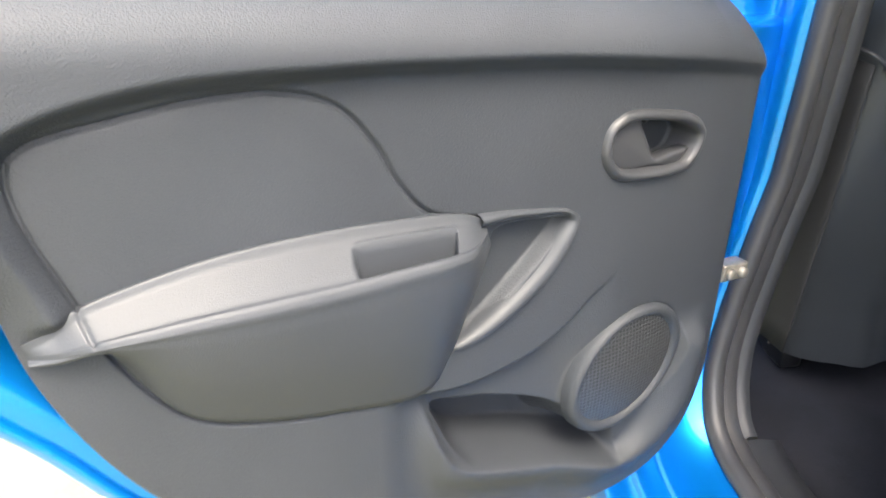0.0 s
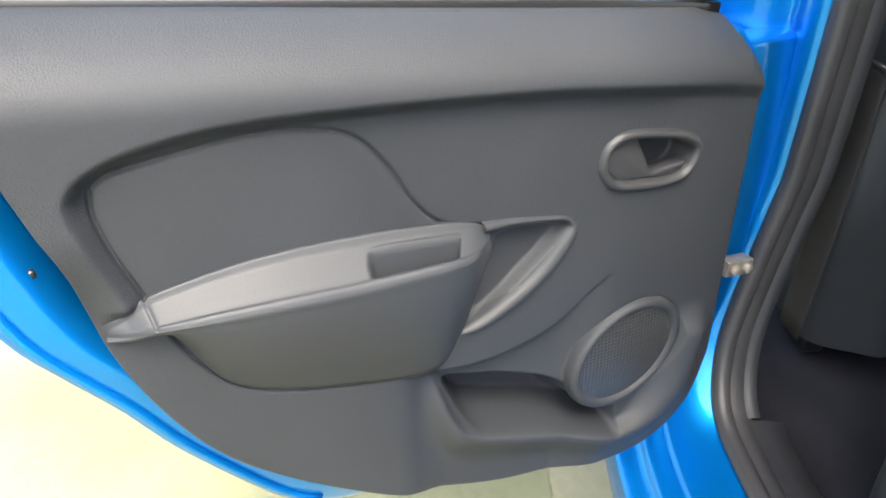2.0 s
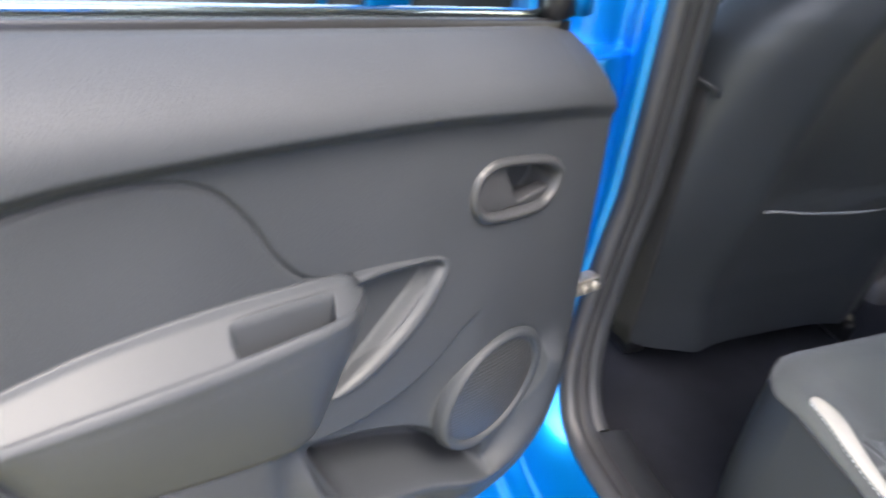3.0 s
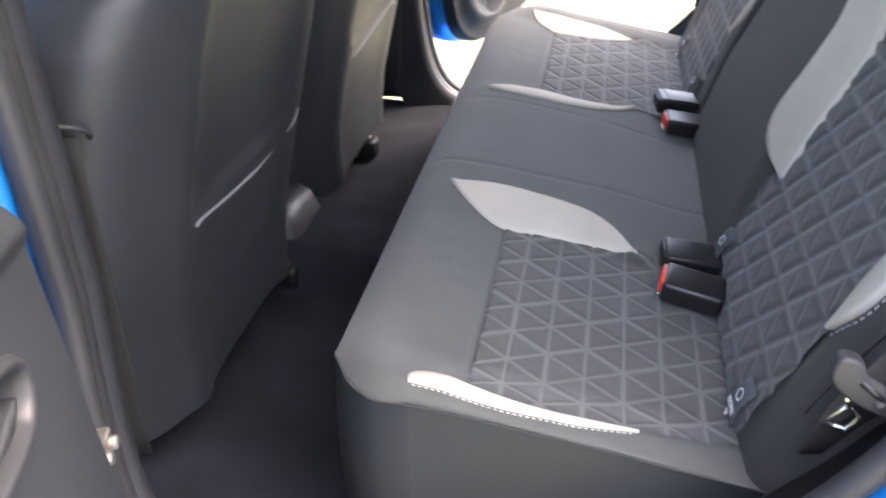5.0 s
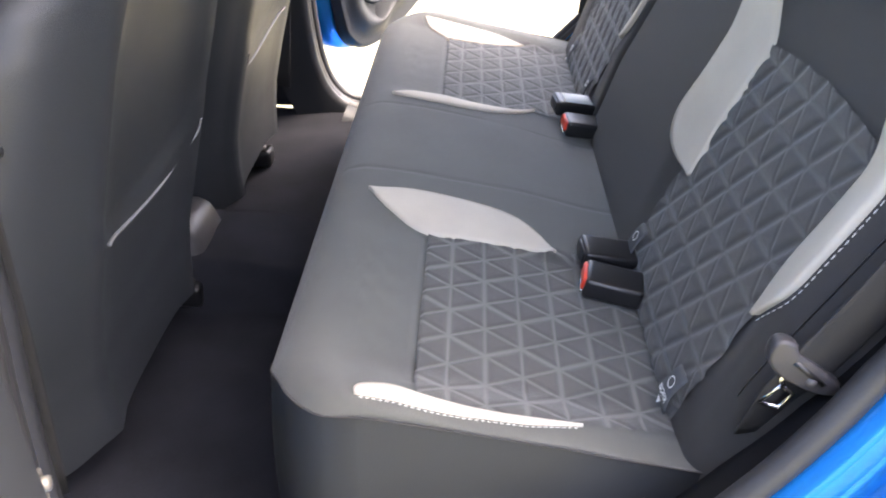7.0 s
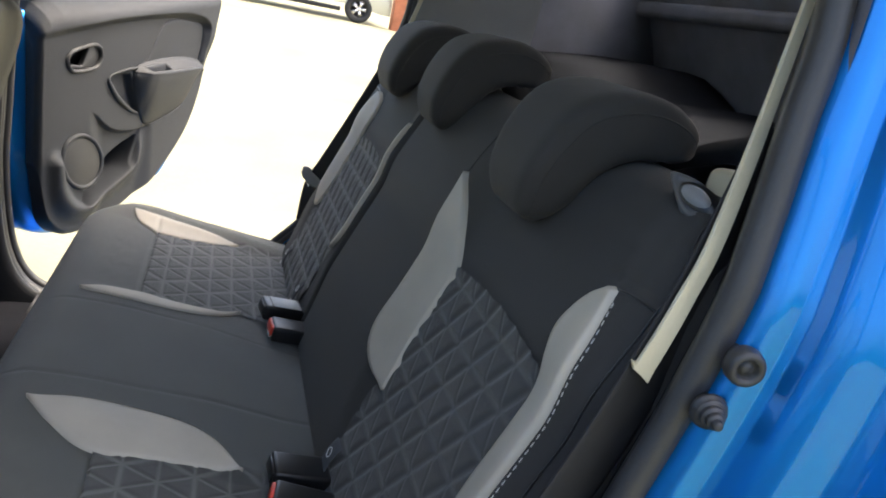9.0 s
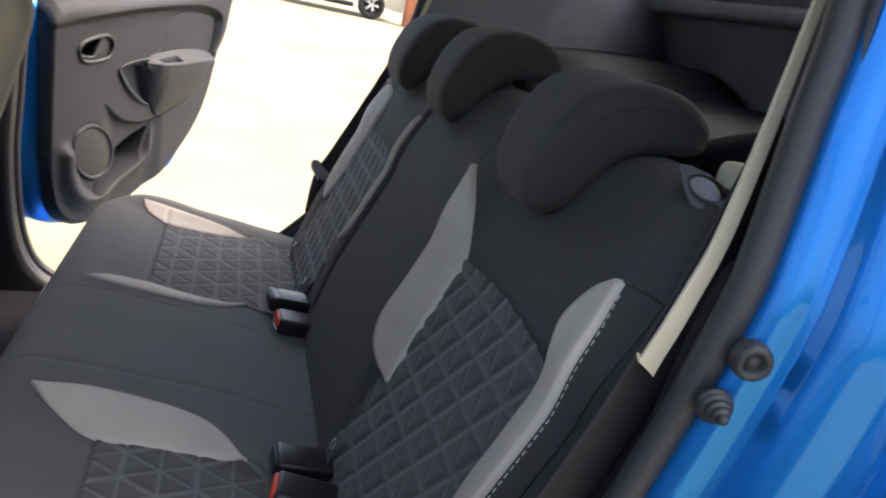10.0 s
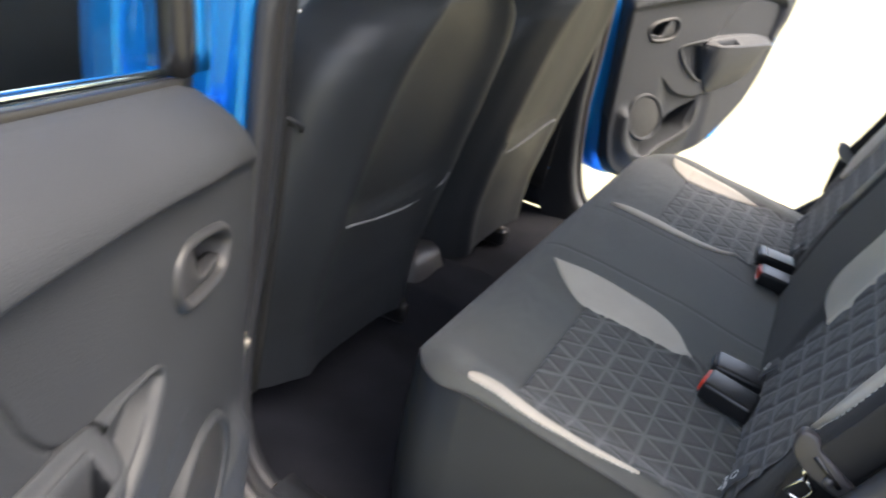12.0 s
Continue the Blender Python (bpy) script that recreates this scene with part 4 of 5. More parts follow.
def quilted(name, place, us, vs, inside, dist, parent, label, mat=None):
    """A quilted panel: padded triangles between pressed channels, cut to the shape that inside() gives."""
    U, V = np.meshgrid(us, vs, indexing="ij")
    (d1, b1), (d2, b2), (d3, b3) = dist(U, V)
    if mat is None:                                   # flat triangles between broad pale channels
        D = np.minimum(np.minimum(d1 * np.where(b1, 0.85, 1.5), d2 * np.where(b2, 0.85, 1.5)), d3 * np.where(b3, 0.85, 1.5))
        puff = 0.0016 * (1 - np.exp(-(D / 0.0042) ** 3)) + 0.0012
    else:                                             # deep rhombic pads, each with a shallow crease across
        D = np.minimum(d1 * 1.15, d2)
        puff = 0.0030 * (1 - np.exp(-(D / 0.0052) ** 2)) - 0.0008 * np.exp(-(d3 / 0.0018) ** 2) + 0.0012
        D = np.minimum(D, d3 + 0.0012)
    mask = inside(U, V)
    P = place(U, V, puff)
    n, m = U.shape
    idx = -np.ones((n, m), int)
    cells = mask[:-1, :-1] & mask[1:, :-1] & mask[1:, 1:] & mask[:-1, 1:]
    used = np.zeros((n, m), bool)
    for a, b in ((0, 0), (1, 0), (1, 1), (0, 1)):
        used[a:n - 1 + a, b:m - 1 + b] |= cells
    idx[used] = np.arange(used.sum())
    I, J = np.nonzero(cells)
    faces = np.stack([idx[I, J], idx[I + 1, J], idx[I + 1, J + 1], idx[I, J + 1]], 1)
    me = bpy.data.meshes.new(name)
    me.from_pydata(P[used].tolist(), [], faces.tolist())
    at = me.attributes.new("seam", "FLOAT", "POINT")
    at.data.foreach_set("value", np.exp(-(D[used] / 0.0024) ** 4))
    me.materials.append(mat or QUILT)
    me.shade_smooth()
    ob = new(name, me)
    ob.parent = parent
    return tagged(ob, label)


def mir(y, far):
    return 2 * MID - y if far else y


def mc(y, far):
    return as_far(y, CUSHION_Y) if far else y


def mb(y, far):
    return as_far(y, BACK_Y) if far else y


for far in (False, True):
    def place(x, y, h, far=far):
        return cushion_point(k_of(x), mc(y, far), h)

    def shape(x, y, far=far):
        if not far:
            return (x > 0.087) & (x < 0.352) & (y < 0.584) & (y > np.interp(x, [0.087, 0.125, 0.164, 0.20, 0.25, 0.30, 0.352], [0.265, 0.2595, 0.2585, 0.260, 0.264, 0.275, 0.290]))
        inner = 0.584 - 0.002 * smoothstep(0.1, 0.25, x)
        return (x > 0.087) & (x < 0.352) & (y < inner) & (y > np.interp(x, [0.087, 0.11, 0.18, 0.26, 0.35], [0.335, 0.325, 0.305, 0.290, 0.296]))
    quilted("quilted_panel", place, np.linspace(0.086, 0.354, 190), np.linspace(0.256, 0.588, 226), shape,
            lambda x, y: lattice(x - 0.1192, y - 0.4713, 0.0392), bench, "quilted charcoal cloth seat centre with paler channels")
    # pale inserts on the bolsters
    up = curve(LEAF_A, 50)
    lo = curve([(0.004, 0.645), (0.035, 0.605), (0.082, 0.572), (0.147, 0.577), (0.20, 0.577), (0.251, 0.577)], 50)
    P = np.array([[cushion_point(k_of(a[0] + (b[0] - a[0]) * s), mc(a[1] + (b[1] - a[1]) * s, far), 0.0056 - 0.0024 * abs(2 * s - 1) ** 4) for s in np.linspace(0, 1, 12)] for a, b in zip(lo, up)])
    leaf = part("pale_insert", grid(P, back=(0, 0, -0.007)), LEAF, bench, "pale grey vinyl insert with stitched edge")
    seam = np.array([cushion_point(k_of(p[0]), mc(p[1] + 0.004, far), 0.0014) for p in up])
    stitches(seam, (0, 0, 1), DARKTHREAD, leaf)
    lo = curve([(0.004, 0.2535), (0.045, 0.252), (0.082, 0.250), (0.125, 0.2503), (0.164, 0.2526), (0.20, 0.2552), (0.25, 0.2645)], 50)
    up = curve([(0.004, 0.2538), (0.014, 0.263), (0.030, 0.270), (0.060, 0.2735), (0.086, 0.2675), (0.125, 0.263), (0.164, 0.2615), (0.20, 0.2630), (0.25, 0.2655)], 50)
    if far:
        lo = curve([(0.026, 0.280), (0.07, 0.2815), (0.12, 0.283), (0.19, 0.288), (0.25, 0.304)], 50)
        up = curve([(0.026, 0.281), (0.05, 0.320), (0.085, 0.345), (0.12, 0.345), (0.17, 0.335), (0.22, 0.317), (0.25, 0.305)], 50)
    P = np.array([[cushion_point(k_of(a[0] + (b[0] - a[0]) * s), mc(a[1] + (b[1] - a[1]) * s, far), 0.0042 - 0.0016 * abs(2 * s - 1) ** 4) for s in np.linspace(0, 1, 8)] for a, b in zip(lo, up)])
    leaf = part("pale_insert", grid(P, back=(0, 0, -0.004)), LEAF, bench, "pale grey vinyl insert with stitched edge")
    seam = np.array([cushion_point(k_of(p[0]), mc(p[1] - 0.003, far), 0.0014) for p in lo])
    stitches(seam, (0, 0, 1), THREAD, leaf)

# backrests
RX, RZ = 0.39, 0.92
SHOULDER_S = [-0.06, 0.0, 0.27, 0.358, 0.41, 0.439, 0.475, 0.505, 0.535]
SHOULDER_Y = [0.225, 0.220, 0.219, 0.219, 0.217, 0.215, 0.217, 0.228, 0.28]
IN_S = [0.0, 0.149, 0.161, 0.187, 0.253, 0.35, 0.415, 0.54]
IN_Y = [0.64, 0.645, 0.662, 0.682, 0.678, 0.685, 0.696, 0.71]


def back_point(y, s, lift=0.0):
    yy = as_first(y, BACK_Y)
    lim = np.interp(s, SHOULDER_S, SHOULDER_Y)
    h = 0.0 * s
    inner = np.interp(s, IN_S, IN_Y)
    along = smoothstep(0.02, 0.16, s) * (1 - 0.6 * smoothstep(0.36, 0.50, s))
    h = h + 0.013 * along * smoothstep(0, 1, (yy - 0.585) / np.maximum(inner - 0.585, 0.02))
    h = h + 0.010 * along * smoothstep(0, 1, (0.320 - yy) / 0.045)
    h = h + 0.008 * smoothstep(0.30, 0.36, s)
    e = np.clip((yy - lim) / 0.045, 0, 1)
    h = h - 0.065 * (1 - np.sqrt(np.maximum(1 - (1 - e) ** 2, 0)))
    t = np.clip((s - 0.47) / 0.07, 0, 1)
    h = h - 0.075 * (1 - np.sqrt(np.maximum(1 - t * t, 0)))
    b = np.clip((0.03 - s) / 0.06, 0, 1)
    h = h - 0.02 * b * b
    h = h - 0.0030 * np.exp(-((s - 0.438 + 0.10 * (yy - 0.26)) / 0.0025) ** 2) * (yy < 0.30)
    h = h + lift
    return np.stack([0.341 + RX * s - RZ * h, y + 0 * s, 0.56 + RZ * s + RX * h], -1)


SPLIT = 1.022


def back_section(name, ya, yb, label):
    n = 150
    s = np.r_[np.linspace(-0.05, 0.44, 120), np.linspace(0.445, 0.54, 50)]
    rows = []
    for sv in s:
        lim = np.interp(sv, SHOULDER_S, SHOULDER_Y)
        a = max(ya, lim) if ya < MID - 0.3 else ya
        b = min(yb, float(as_far(lim, BACK_Y))) if yb > MID + 0.3 else yb
        t = np.linspace(0, 1, n)
        y = a + (b - a) * (t + 0.08 * np.sin(2 * math.pi * t) * -1 * 0.9)
        p = back_point(y, np.full(n, sv))
        # round the edges at the split
        for edge, sg in ((ya, 1), (yb, -1)):
            if abs(edge - MID) < 0.3:
                d = np.clip((y - edge) * sg / 0.014, 0, 1)
                p[:, 0] += 0.012 * (1 - np.sqrt(np.maximum(1 - (1 - d) ** 2, 0)))
        rows.append(p)
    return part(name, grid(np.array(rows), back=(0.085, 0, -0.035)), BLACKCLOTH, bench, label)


back_a = back_section("backrest", 0.21, SPLIT - 0.004, "black cloth backrest of two seats")
back_b = back_section("backrest", SPLIT + 0.004, 1.52, "black cloth backrest of one seat")

for far in (False, True):
    owner = back_b if far else back_a

    def place(y, s, h, far=far):
        return back_point(mb(y, far), s, h)

    def shape(y, s):
        top = 0.327 + 0.010 * np.sin((y - 0.3) / 0.28 * math.pi)
        inner = np.where(s < 0.156, 0.600, 0.5875)
        outer = np.interp(s, [0.0, 0.145, 0.152, 0.20, 0.26, 0.317, 0.345], [0.303, 0.303, 0.306, 0.314, 0.312, 0.312, 0.320])
        return (y > outer) & (y < inner) & (s > 0.004) & (s < top)
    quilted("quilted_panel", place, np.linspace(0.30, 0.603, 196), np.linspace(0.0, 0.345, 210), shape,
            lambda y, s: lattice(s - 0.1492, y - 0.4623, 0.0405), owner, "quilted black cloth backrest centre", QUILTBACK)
    lo = curve([(0.572, 0.154), (0.584, 0.21), (0.588, 0.283), (0.590, 0.328), (0.640, 0.380), (0.697, 0.415)], 60)
    up = curve([(0.574, 0.153), (0.620, 0.155), (0.662, 0.170), (0.682, 0.198), (0.679, 0.26), (0.684, 0.354), (0.697, 0.416)], 60)
    P = np.array([[back_point(mb(a[0] + (b[0] - a[0]) * q, far), a[1] + (b[1] - a[1]) * q, 0.0076 - 0.0010 * abs(2 * q - 1) ** 4) for q in np.linspace(0, 1, 14)] for a, b in zip(lo, up)])
    leaf = part("pale_insert", grid(P, back=(0.008, 0, 0)), LEAF, owner, "pale grey vinyl insert")
    stitches(np.array([back_point(mb(p[0] + 0.004, far), p[1], 0.0012) for p in up[8:]]), (-0.92, 0, 0.39), DARKTHREAD, leaf)
    lo = curve([(0.298, 0.154), (0.277, 0.192), (0.272, 0.24), (0.270, 0.307), (0.273, 0.373), (0.286, 0.421)], 60)
    up = curve([(0.308, 0.152), (0.317, 0.204), (0.315, 0.262), (0.315, 0.317), (0.326, 0.346), (0.334, 0.372), (0.320, 0.406), (0.297, 0.422)], 60)
    P = np.array([[back_point(mb(a[0] + (b[0] - a[0]) * q, far), a[1] + (b[1] - a[1]) * q, 0.0076 - 0.0010 * abs(2 * q - 1) ** 4) for q in np.linspace(0, 1, 10)] for a, b in zip(lo, up)])
    leaf = part("pale_insert", grid(P, back=(0.008, 0, 0)), LEAF, owner, "pale grey vinyl insert with white stitching")
    stitches(np.array([back_point(mb(p[0] - 0.0058, far), p[1], 0.0014) for p in lo]), (-0.92, 0, 0.39), THREAD, leaf, length=0.0048, gap=0.0032, radius=0.0007)

# seams on the outer bolsters
for far, owner in ((False, back_a), (True, back_b)):
    for way in ([(0.250, 0.10), (0.246, 0.20), (0.243, 0.32), (0.240, 0.41), (0.243, 0.465), (0.262, 0.505)], [(0.290, 0.424), (0.266, 0.428), (0.241, 0.429)], [(0.700, 0.418), (0.70, 0.45), (0.69, 0.49)]):
        c2 = curve(way, 40)
        part("seam", tube([back_point(np.array(mb(y, far)), np.array(s), 0.0004) for y, s in c2], 0.0009, 6), BLACK, owner)

# release knobs on the shoulders
LOZENGE = [(-0.0403, 0.0001), (-0.0269, 0.0085), (-0.0104, 0.0128), (0.0085, 0.0135), (0.0226, 0.011), (0.0341, -0.0001), (0.0339, -0.0049), (0.0201, -0.0132), (0.0016, -0.0145), (-0.0184, -0.0084)]


def oval(profile, a, b, e, m):
    """Rings of a superellipse (half sizes a, b) from (scale, height) pairs."""
    q = np.linspace(0, 2 * math.pi, 48, endpoint=False)
    cx, sy = np.sign(np.cos(q)) * np.abs(np.cos(q)) ** e, np.sign(np.sin(q)) * np.abs(np.sin(q)) ** e
    bm = grid(np.array([[(a * r * x, b * r * y, h) for x, y in zip(cx, sy)] for r, h in profile]), closed_v=True)
    bmesh.ops.transform(bm, matrix=m, verts=bm.verts)
    return bm


for far, owner in ((False, back_a), (True, back_b)):
    fy = 1 if far else -1
    nrm = Vector((-0.62, 0.30 * fy, 0.73)).normalized()
    c = Vector((0.5454, mir(0.2986, far), 1.034))
    long = Vector((0.004, 0.100 * fy, -0.022))
    long = (long - nrm * long.dot(nrm)).normalized()
    m = Matrix.Translation(c) @ Matrix((long, nrm.cross(long), nrm)).transposed().to_4x4()
    flip = -fy
    ring = np.array(loop_curve([(u, v * flip) for u, v in LOZENGE], 64))
    rows = [[(u * r, v * r, h) for u, v in ring] for r, h in ((0.70, 0.0030), (0.74, 0.0042), (0.90, 0.0040), (0.97, 0.0025), (1.0, -0.001), (1.01, -0.020))]
    bm = grid(np.array(rows), closed_v=True)
    bm.verts.ensure_lookup_table()
    bm.faces.new([bm.verts[k] for k in range(64)])
    bmesh.ops.transform(bm, matrix=m, verts=bm.verts)
    knob = part("release_bezel", bm, MIDGREY, owner, "grey backrest release surround")
    tilt = m @ Matrix.Translation((0.001, 0.0005 * flip, 0.003)) @ Matrix.Rotation(radians(6 * flip), 4, "Z")
    part("slot", oval([(0.002, 0.0006), (1.0, 0.0006), (1.02, -0.001)], 0.0225, 0.0106, 1.0, tilt @ Matrix.Translation((0.0020, 0.0014 * flip, 0.0008))), BLACK, knob)
    part("release_button", oval([(0.002, 0.0060), (0.5, 0.0056), (0.85, 0.0042), (1.0, -0.001)], 0.0175, 0.0080, 1.0, tilt), GREY, knob, "grey oval release button")
for far in (False, True):
    part("shelf_support", box(0.606, mir(0.315, far), 1.028, 0.055, 0.06, 0.060, 0.012, 3), CREAM, car, "cream plastic parcel shelf support")


# ---- head restraints ----
def build_headrest(yc, width, up=0.0):
    ob = thing("headrest", "low black cloth saddle headrest on the backrest", "headrest", "rear headrests")
    path = curve([(0.020, 0.425), (0.032, 0.450), (0.036, 0.490), (0.026, 0.530), (-0.002, 0.556), (-0.035, 0.566), (-0.062, 0.562)], 36)
    rad = np.interp(np.linspace(0, 1, 36), [0, 0.05, 0.2, 0.5, 0.8, 0.95, 1], [0.006, 0.018, 0.031, 0.038, 0.030, 0.020, 0.008])
    wid = np.interp(np.linspace(0, 1, 36), [0, 0.08, 0.3, 0.6, 0.9, 1], [0.050, 0.080, 0.105, 0.122, 0.132, 0.118]) * width
    tan = np.gradient(path, axis=0)
    tan /= np.linalg.norm(tan, axis=1)[:, None]
    P = np.zeros((36, 72, 3))
    for i in range(36):
        for k in range(72):
            q = 2 * math.pi * k / 72
            q += 0.30 * math.sin(4 * q) * -0.5
            ca, sa = math.cos(q), math.sin(q)
            w = wid[i] * math.copysign(abs(ca) ** 0.22, ca)
            r = rad[i] * math.copysign(abs(sa) ** 0.62, sa)
            h, s = path[i, 0] + tan[i, 1] * r, path[i, 1] - tan[i, 0] * r + up
            P[i, k] = (0.341 + RX * s - RZ * h, yc + w, 0.56 + RZ * s + RX * h)
    bm = grid(P, closed_v=True)
    bm.verts.ensure_lookup_table()
    bm.faces.new([bm.verts[k] for k in range(72)])
    bm.faces.new([bm.verts[35 * 72 + k] for k in range(72)])
    pad = part("pad", bm, BLACKCLOTH, ob)
    for k in (5, 31):
        part("seam", tube(P[3:34, k], 0.0008, 6), BLACKCLOTH, pad)
    return ob


build_headrest(0.502, 0.64, -0.003)
build_headrest(0.914, 0.64, 0.016)
build_headrest(1.265, 0.80, 0.014)


# ---- belts and buckles ----
def build_buckle(x, y, z, turn, red, label, pale=False, group="seat belt buckles"):
    b = thing("belt_buckle", label, "buckle", group, m=Matrix.Translation((x, y, z)) @ Euler((radians(4), radians(9), radians(turn))).to_matrix().to_4x4())
    body = part("housing", box(0.030, 0, 0, 0.070, 0.046, 0.027, 0.006, 3), BLACK, b)
    if red:
        part("release_button", box(-0.0035, 0, 0.003, 0.010, 0.036, 0.017, 0.003, 2), RED, b, "red release button")
        part("slot", box(-0.0055, 0, -0.0085, 0.006, 0.034, 0.004, 0.001, 1), STEEL, b)
    else:
        part("release_button", box(-0.004, 0, 0.002, 0.006, 0.036, 0.016, 0.002, 2), BLACK, b)
    if pale:
        part("sticker", box(0.034, 0, 0.0140, 0.050, 0.036, 0.001, 0, 1), WHITE, b, "thin white sheet")
    part("strap", box(0.090, 0, -0.010, 0.06, 0.040, 0.004, 0.001, 1), WEBBING, b)
    return b


build_buckle(0.284, 0.512, 0.592, -8, True, "black seat belt buckle with red button")
build_buckle(0.286, 0.570, 0.592, 4, False, "black seat belt buckle lying face down")
build_buckle(0.304, 0.985, 0.586, 6, True, "black seat belt buckle with red button")
build_buckle(0.290, 1.045, 0.598, 10, False, "black seat belt buckle, white on top", True)


def build_tag(y, s, far, text):
    """A cloth child-seat anchor label sewn into the backrest's seam."""
    t = thing("fabric_label", "small grey woven fabric label with white print", "label", "anchor labels")
    w, h = 0.026, 0.046
    P = np.array([[back_point(np.array(mb(y + a * w, far)), np.array(s + b * h), 0.010 + 0.004 * math.sin(b * 3)) for a in np.linspace(-0.5, 0.5, 6)] for b in np.linspace(0, 1, 8)])
    part("cloth", grid(P, back=(0.002, 0, 0)), TAG, t)
    c = Vector(back_point(np.array(mb(y, far)), np.array(s + 0.031), 0.0145))
    nrm = Vector((-0.92, 0, 0.39))
    up = Vector((0.39, 0, 0.92))
    xax = up.cross(nrm).normalized()
    basis = Matrix((xax, up, nrm)).transposed().to_4x4()
    part("print", lathe([(0.0052, 0), (0.0060, 0.0005), (0.0066, 0)], 24, Matrix.Translation(c) @ basis), WHITE, t, "white ring print")
    if text:
        fc = bpy.data.curves.new("lettering", "FONT")
        fc.body, fc.size, fc.align_x, fc.extrude = "ISOFIX", 0.0085, "CENTER", 0.0002
        lo = new("lettering_curve", fc)
        dg = bpy.context.evaluated_depsgraph_get()
        me = bpy.data.meshes.new_from_object(lo.evaluated_get(dg))
        bpy.data.objects.remove(lo)
        me.materials.clear()
        me.materials.append(WHITE)
        ob = new("lettering", me)
        ob.parent = t
        c2 = Vector(back_point(np.array(mb(y, far)), np.array(s + 0.012), 0.0145))
        ob.matrix_basis = Matrix.Translation(c2) @ basis
    bm = bmesh.new()
    c3 = Vector(back_point(np.array(mb(y, far)), np.array(s + 0.008), 0.0142))
    vs = [bm.verts.new(c3 + xax * a + up * b) for a, b in ((-0.005, 0), (0.005, 0), (0, -0.007))]
    bm.faces.new(vs)
    part("arrow_print", bm, WHITE, t)


build_tag(0.578, 0.022, False, False)
build_tag(0.322, 0.008, False, True)
build_tag(0.578, 0.022, True, False)
build_tag(0.345, 0.012, True, False)


def build_belt(far):
    b = thing("seat_belt", "black seat belt with a grey tongue hanging at the seat's side", "seat belt", "rear seat belts")
    def p(x, y, z):
        return (x, mir(y, far), z)
    sg = 1 if far else -1
    strap = curve([p(0.56, 0.245, 1.10), p(0.52, 0.228, 0.98), p(0.476, 0.216, 0.87), p(0.441, 0.212, 0.790), p(0.425, 0.212, 0.755), p(0.407, 0.212, 0.718), p(0.400, 0.220, 0.69), p(0.395, 0.232, 0.63)], 40)
    part("webbing", tube(strap, 0.02, 12, flat=(0.048, 0.003, (0.25, sg, 0.1))), WEBBING, b)
    outline = loop_curve([(0.3805, 0.722), (0.3825, 0.7365), (0.390, 0.7395), (0.400, 0.7350), (0.404, 0.7270), (0.418, 0.7170), (0.432, 0.7060), (0.4425, 0.6985), (0.4440, 0.6900), (0.438, 0.6855), (0.420, 0.6895), (0.398, 0.7005), (0.386, 0.711)], 60)
    outline = outline + np.array([-0.010, 0.012])
    # the far grip is paler: the light from behind is put into its colour
    ton = part("tongue_grip", plate([tuple(v) for v in outline], mir(0.204, far), mir(0.217, far), 0.003), GREY if far else DARKGREY, b, "grey plastic belt tongue grip")
    part("slot", plate([(0.390, 0.7300), (0.393, 0.7330), (0.421, 0.7110), (0.418, 0.7080)], mir(0.2025, far), mir(0.208, far), 0.0), BLACK, ton)
    part("stud", lathe([(0, 0.003), (0.0035, 0.0025), (0.005, 0.0)], 14, Matrix.Translation(p(0.409, 0.204, 0.712)) @ Euler((radians(90 * -sg), 0, 0)).to_matrix().to_4x4()), DARKGREY, ton)
    loop = [p(0.3995, 0.213, 0.692), p(0.3935, 0.215, 0.681), p(0.3875, 0.217, 0.6695), p(0.3955, 0.216, 0.667), p(0.404, 0.215, 0.6655), p(0.4075, 0.214, 0.674), p(0.4105, 0.213, 0.6825), p(0.405, 0.213, 0.687)]
    loop = [(x - 0.008, y, z + 0.009) for x, y, z in loop]
    part("tongue_plate", tube(loop, 0.0022, 8, closed=True), STEEL, ton, "bright steel tongue")
    part("tongue_neck", tube([p(0.387, 0.211, 0.714), p(0.392, 0.213, 0.699)], 0.0028, 8), STEEL, ton)
    part("anchor_bolt", lathe([(0, 0.010), (0.006, 0.010), (0.008, 0.006), (0.012, 0.004), (0.012, -0.004)], 16, Matrix.Translation(p(0.407, 0.206, 0.624)) @ Euler((radians(90 * -sg), 0, 0)).to_matrix().to_4x4()), DARKGREY, b)
    bracket = part("anchor_bracket", plate([(0.372, 0.590), (0.380, 0.612), (0.402, 0.641), (0.420, 0.646), (0.430, 0.630), (0.424, 0.604), (0.398, 0.580), (0.380, 0.574)], mir(0.240, far), mir(0.244, far), 0.001), BLACK, b, "black steel anchor bracket")
    part("bolt", lathe([(0, 0.012), (0.0055, 0.012), (0.0065, 0.010), (0.0065, 0.004), (0.0105, 0.003), (0.0105, -0.003)], 12, Matrix.Translation(p(0.415, 0.240, 0.612)) @ Euler((radians(90 * -sg), 0, 0)).to_matrix().to_4x4()), BLACK, bracket)


build_belt(False)
build_belt(True)


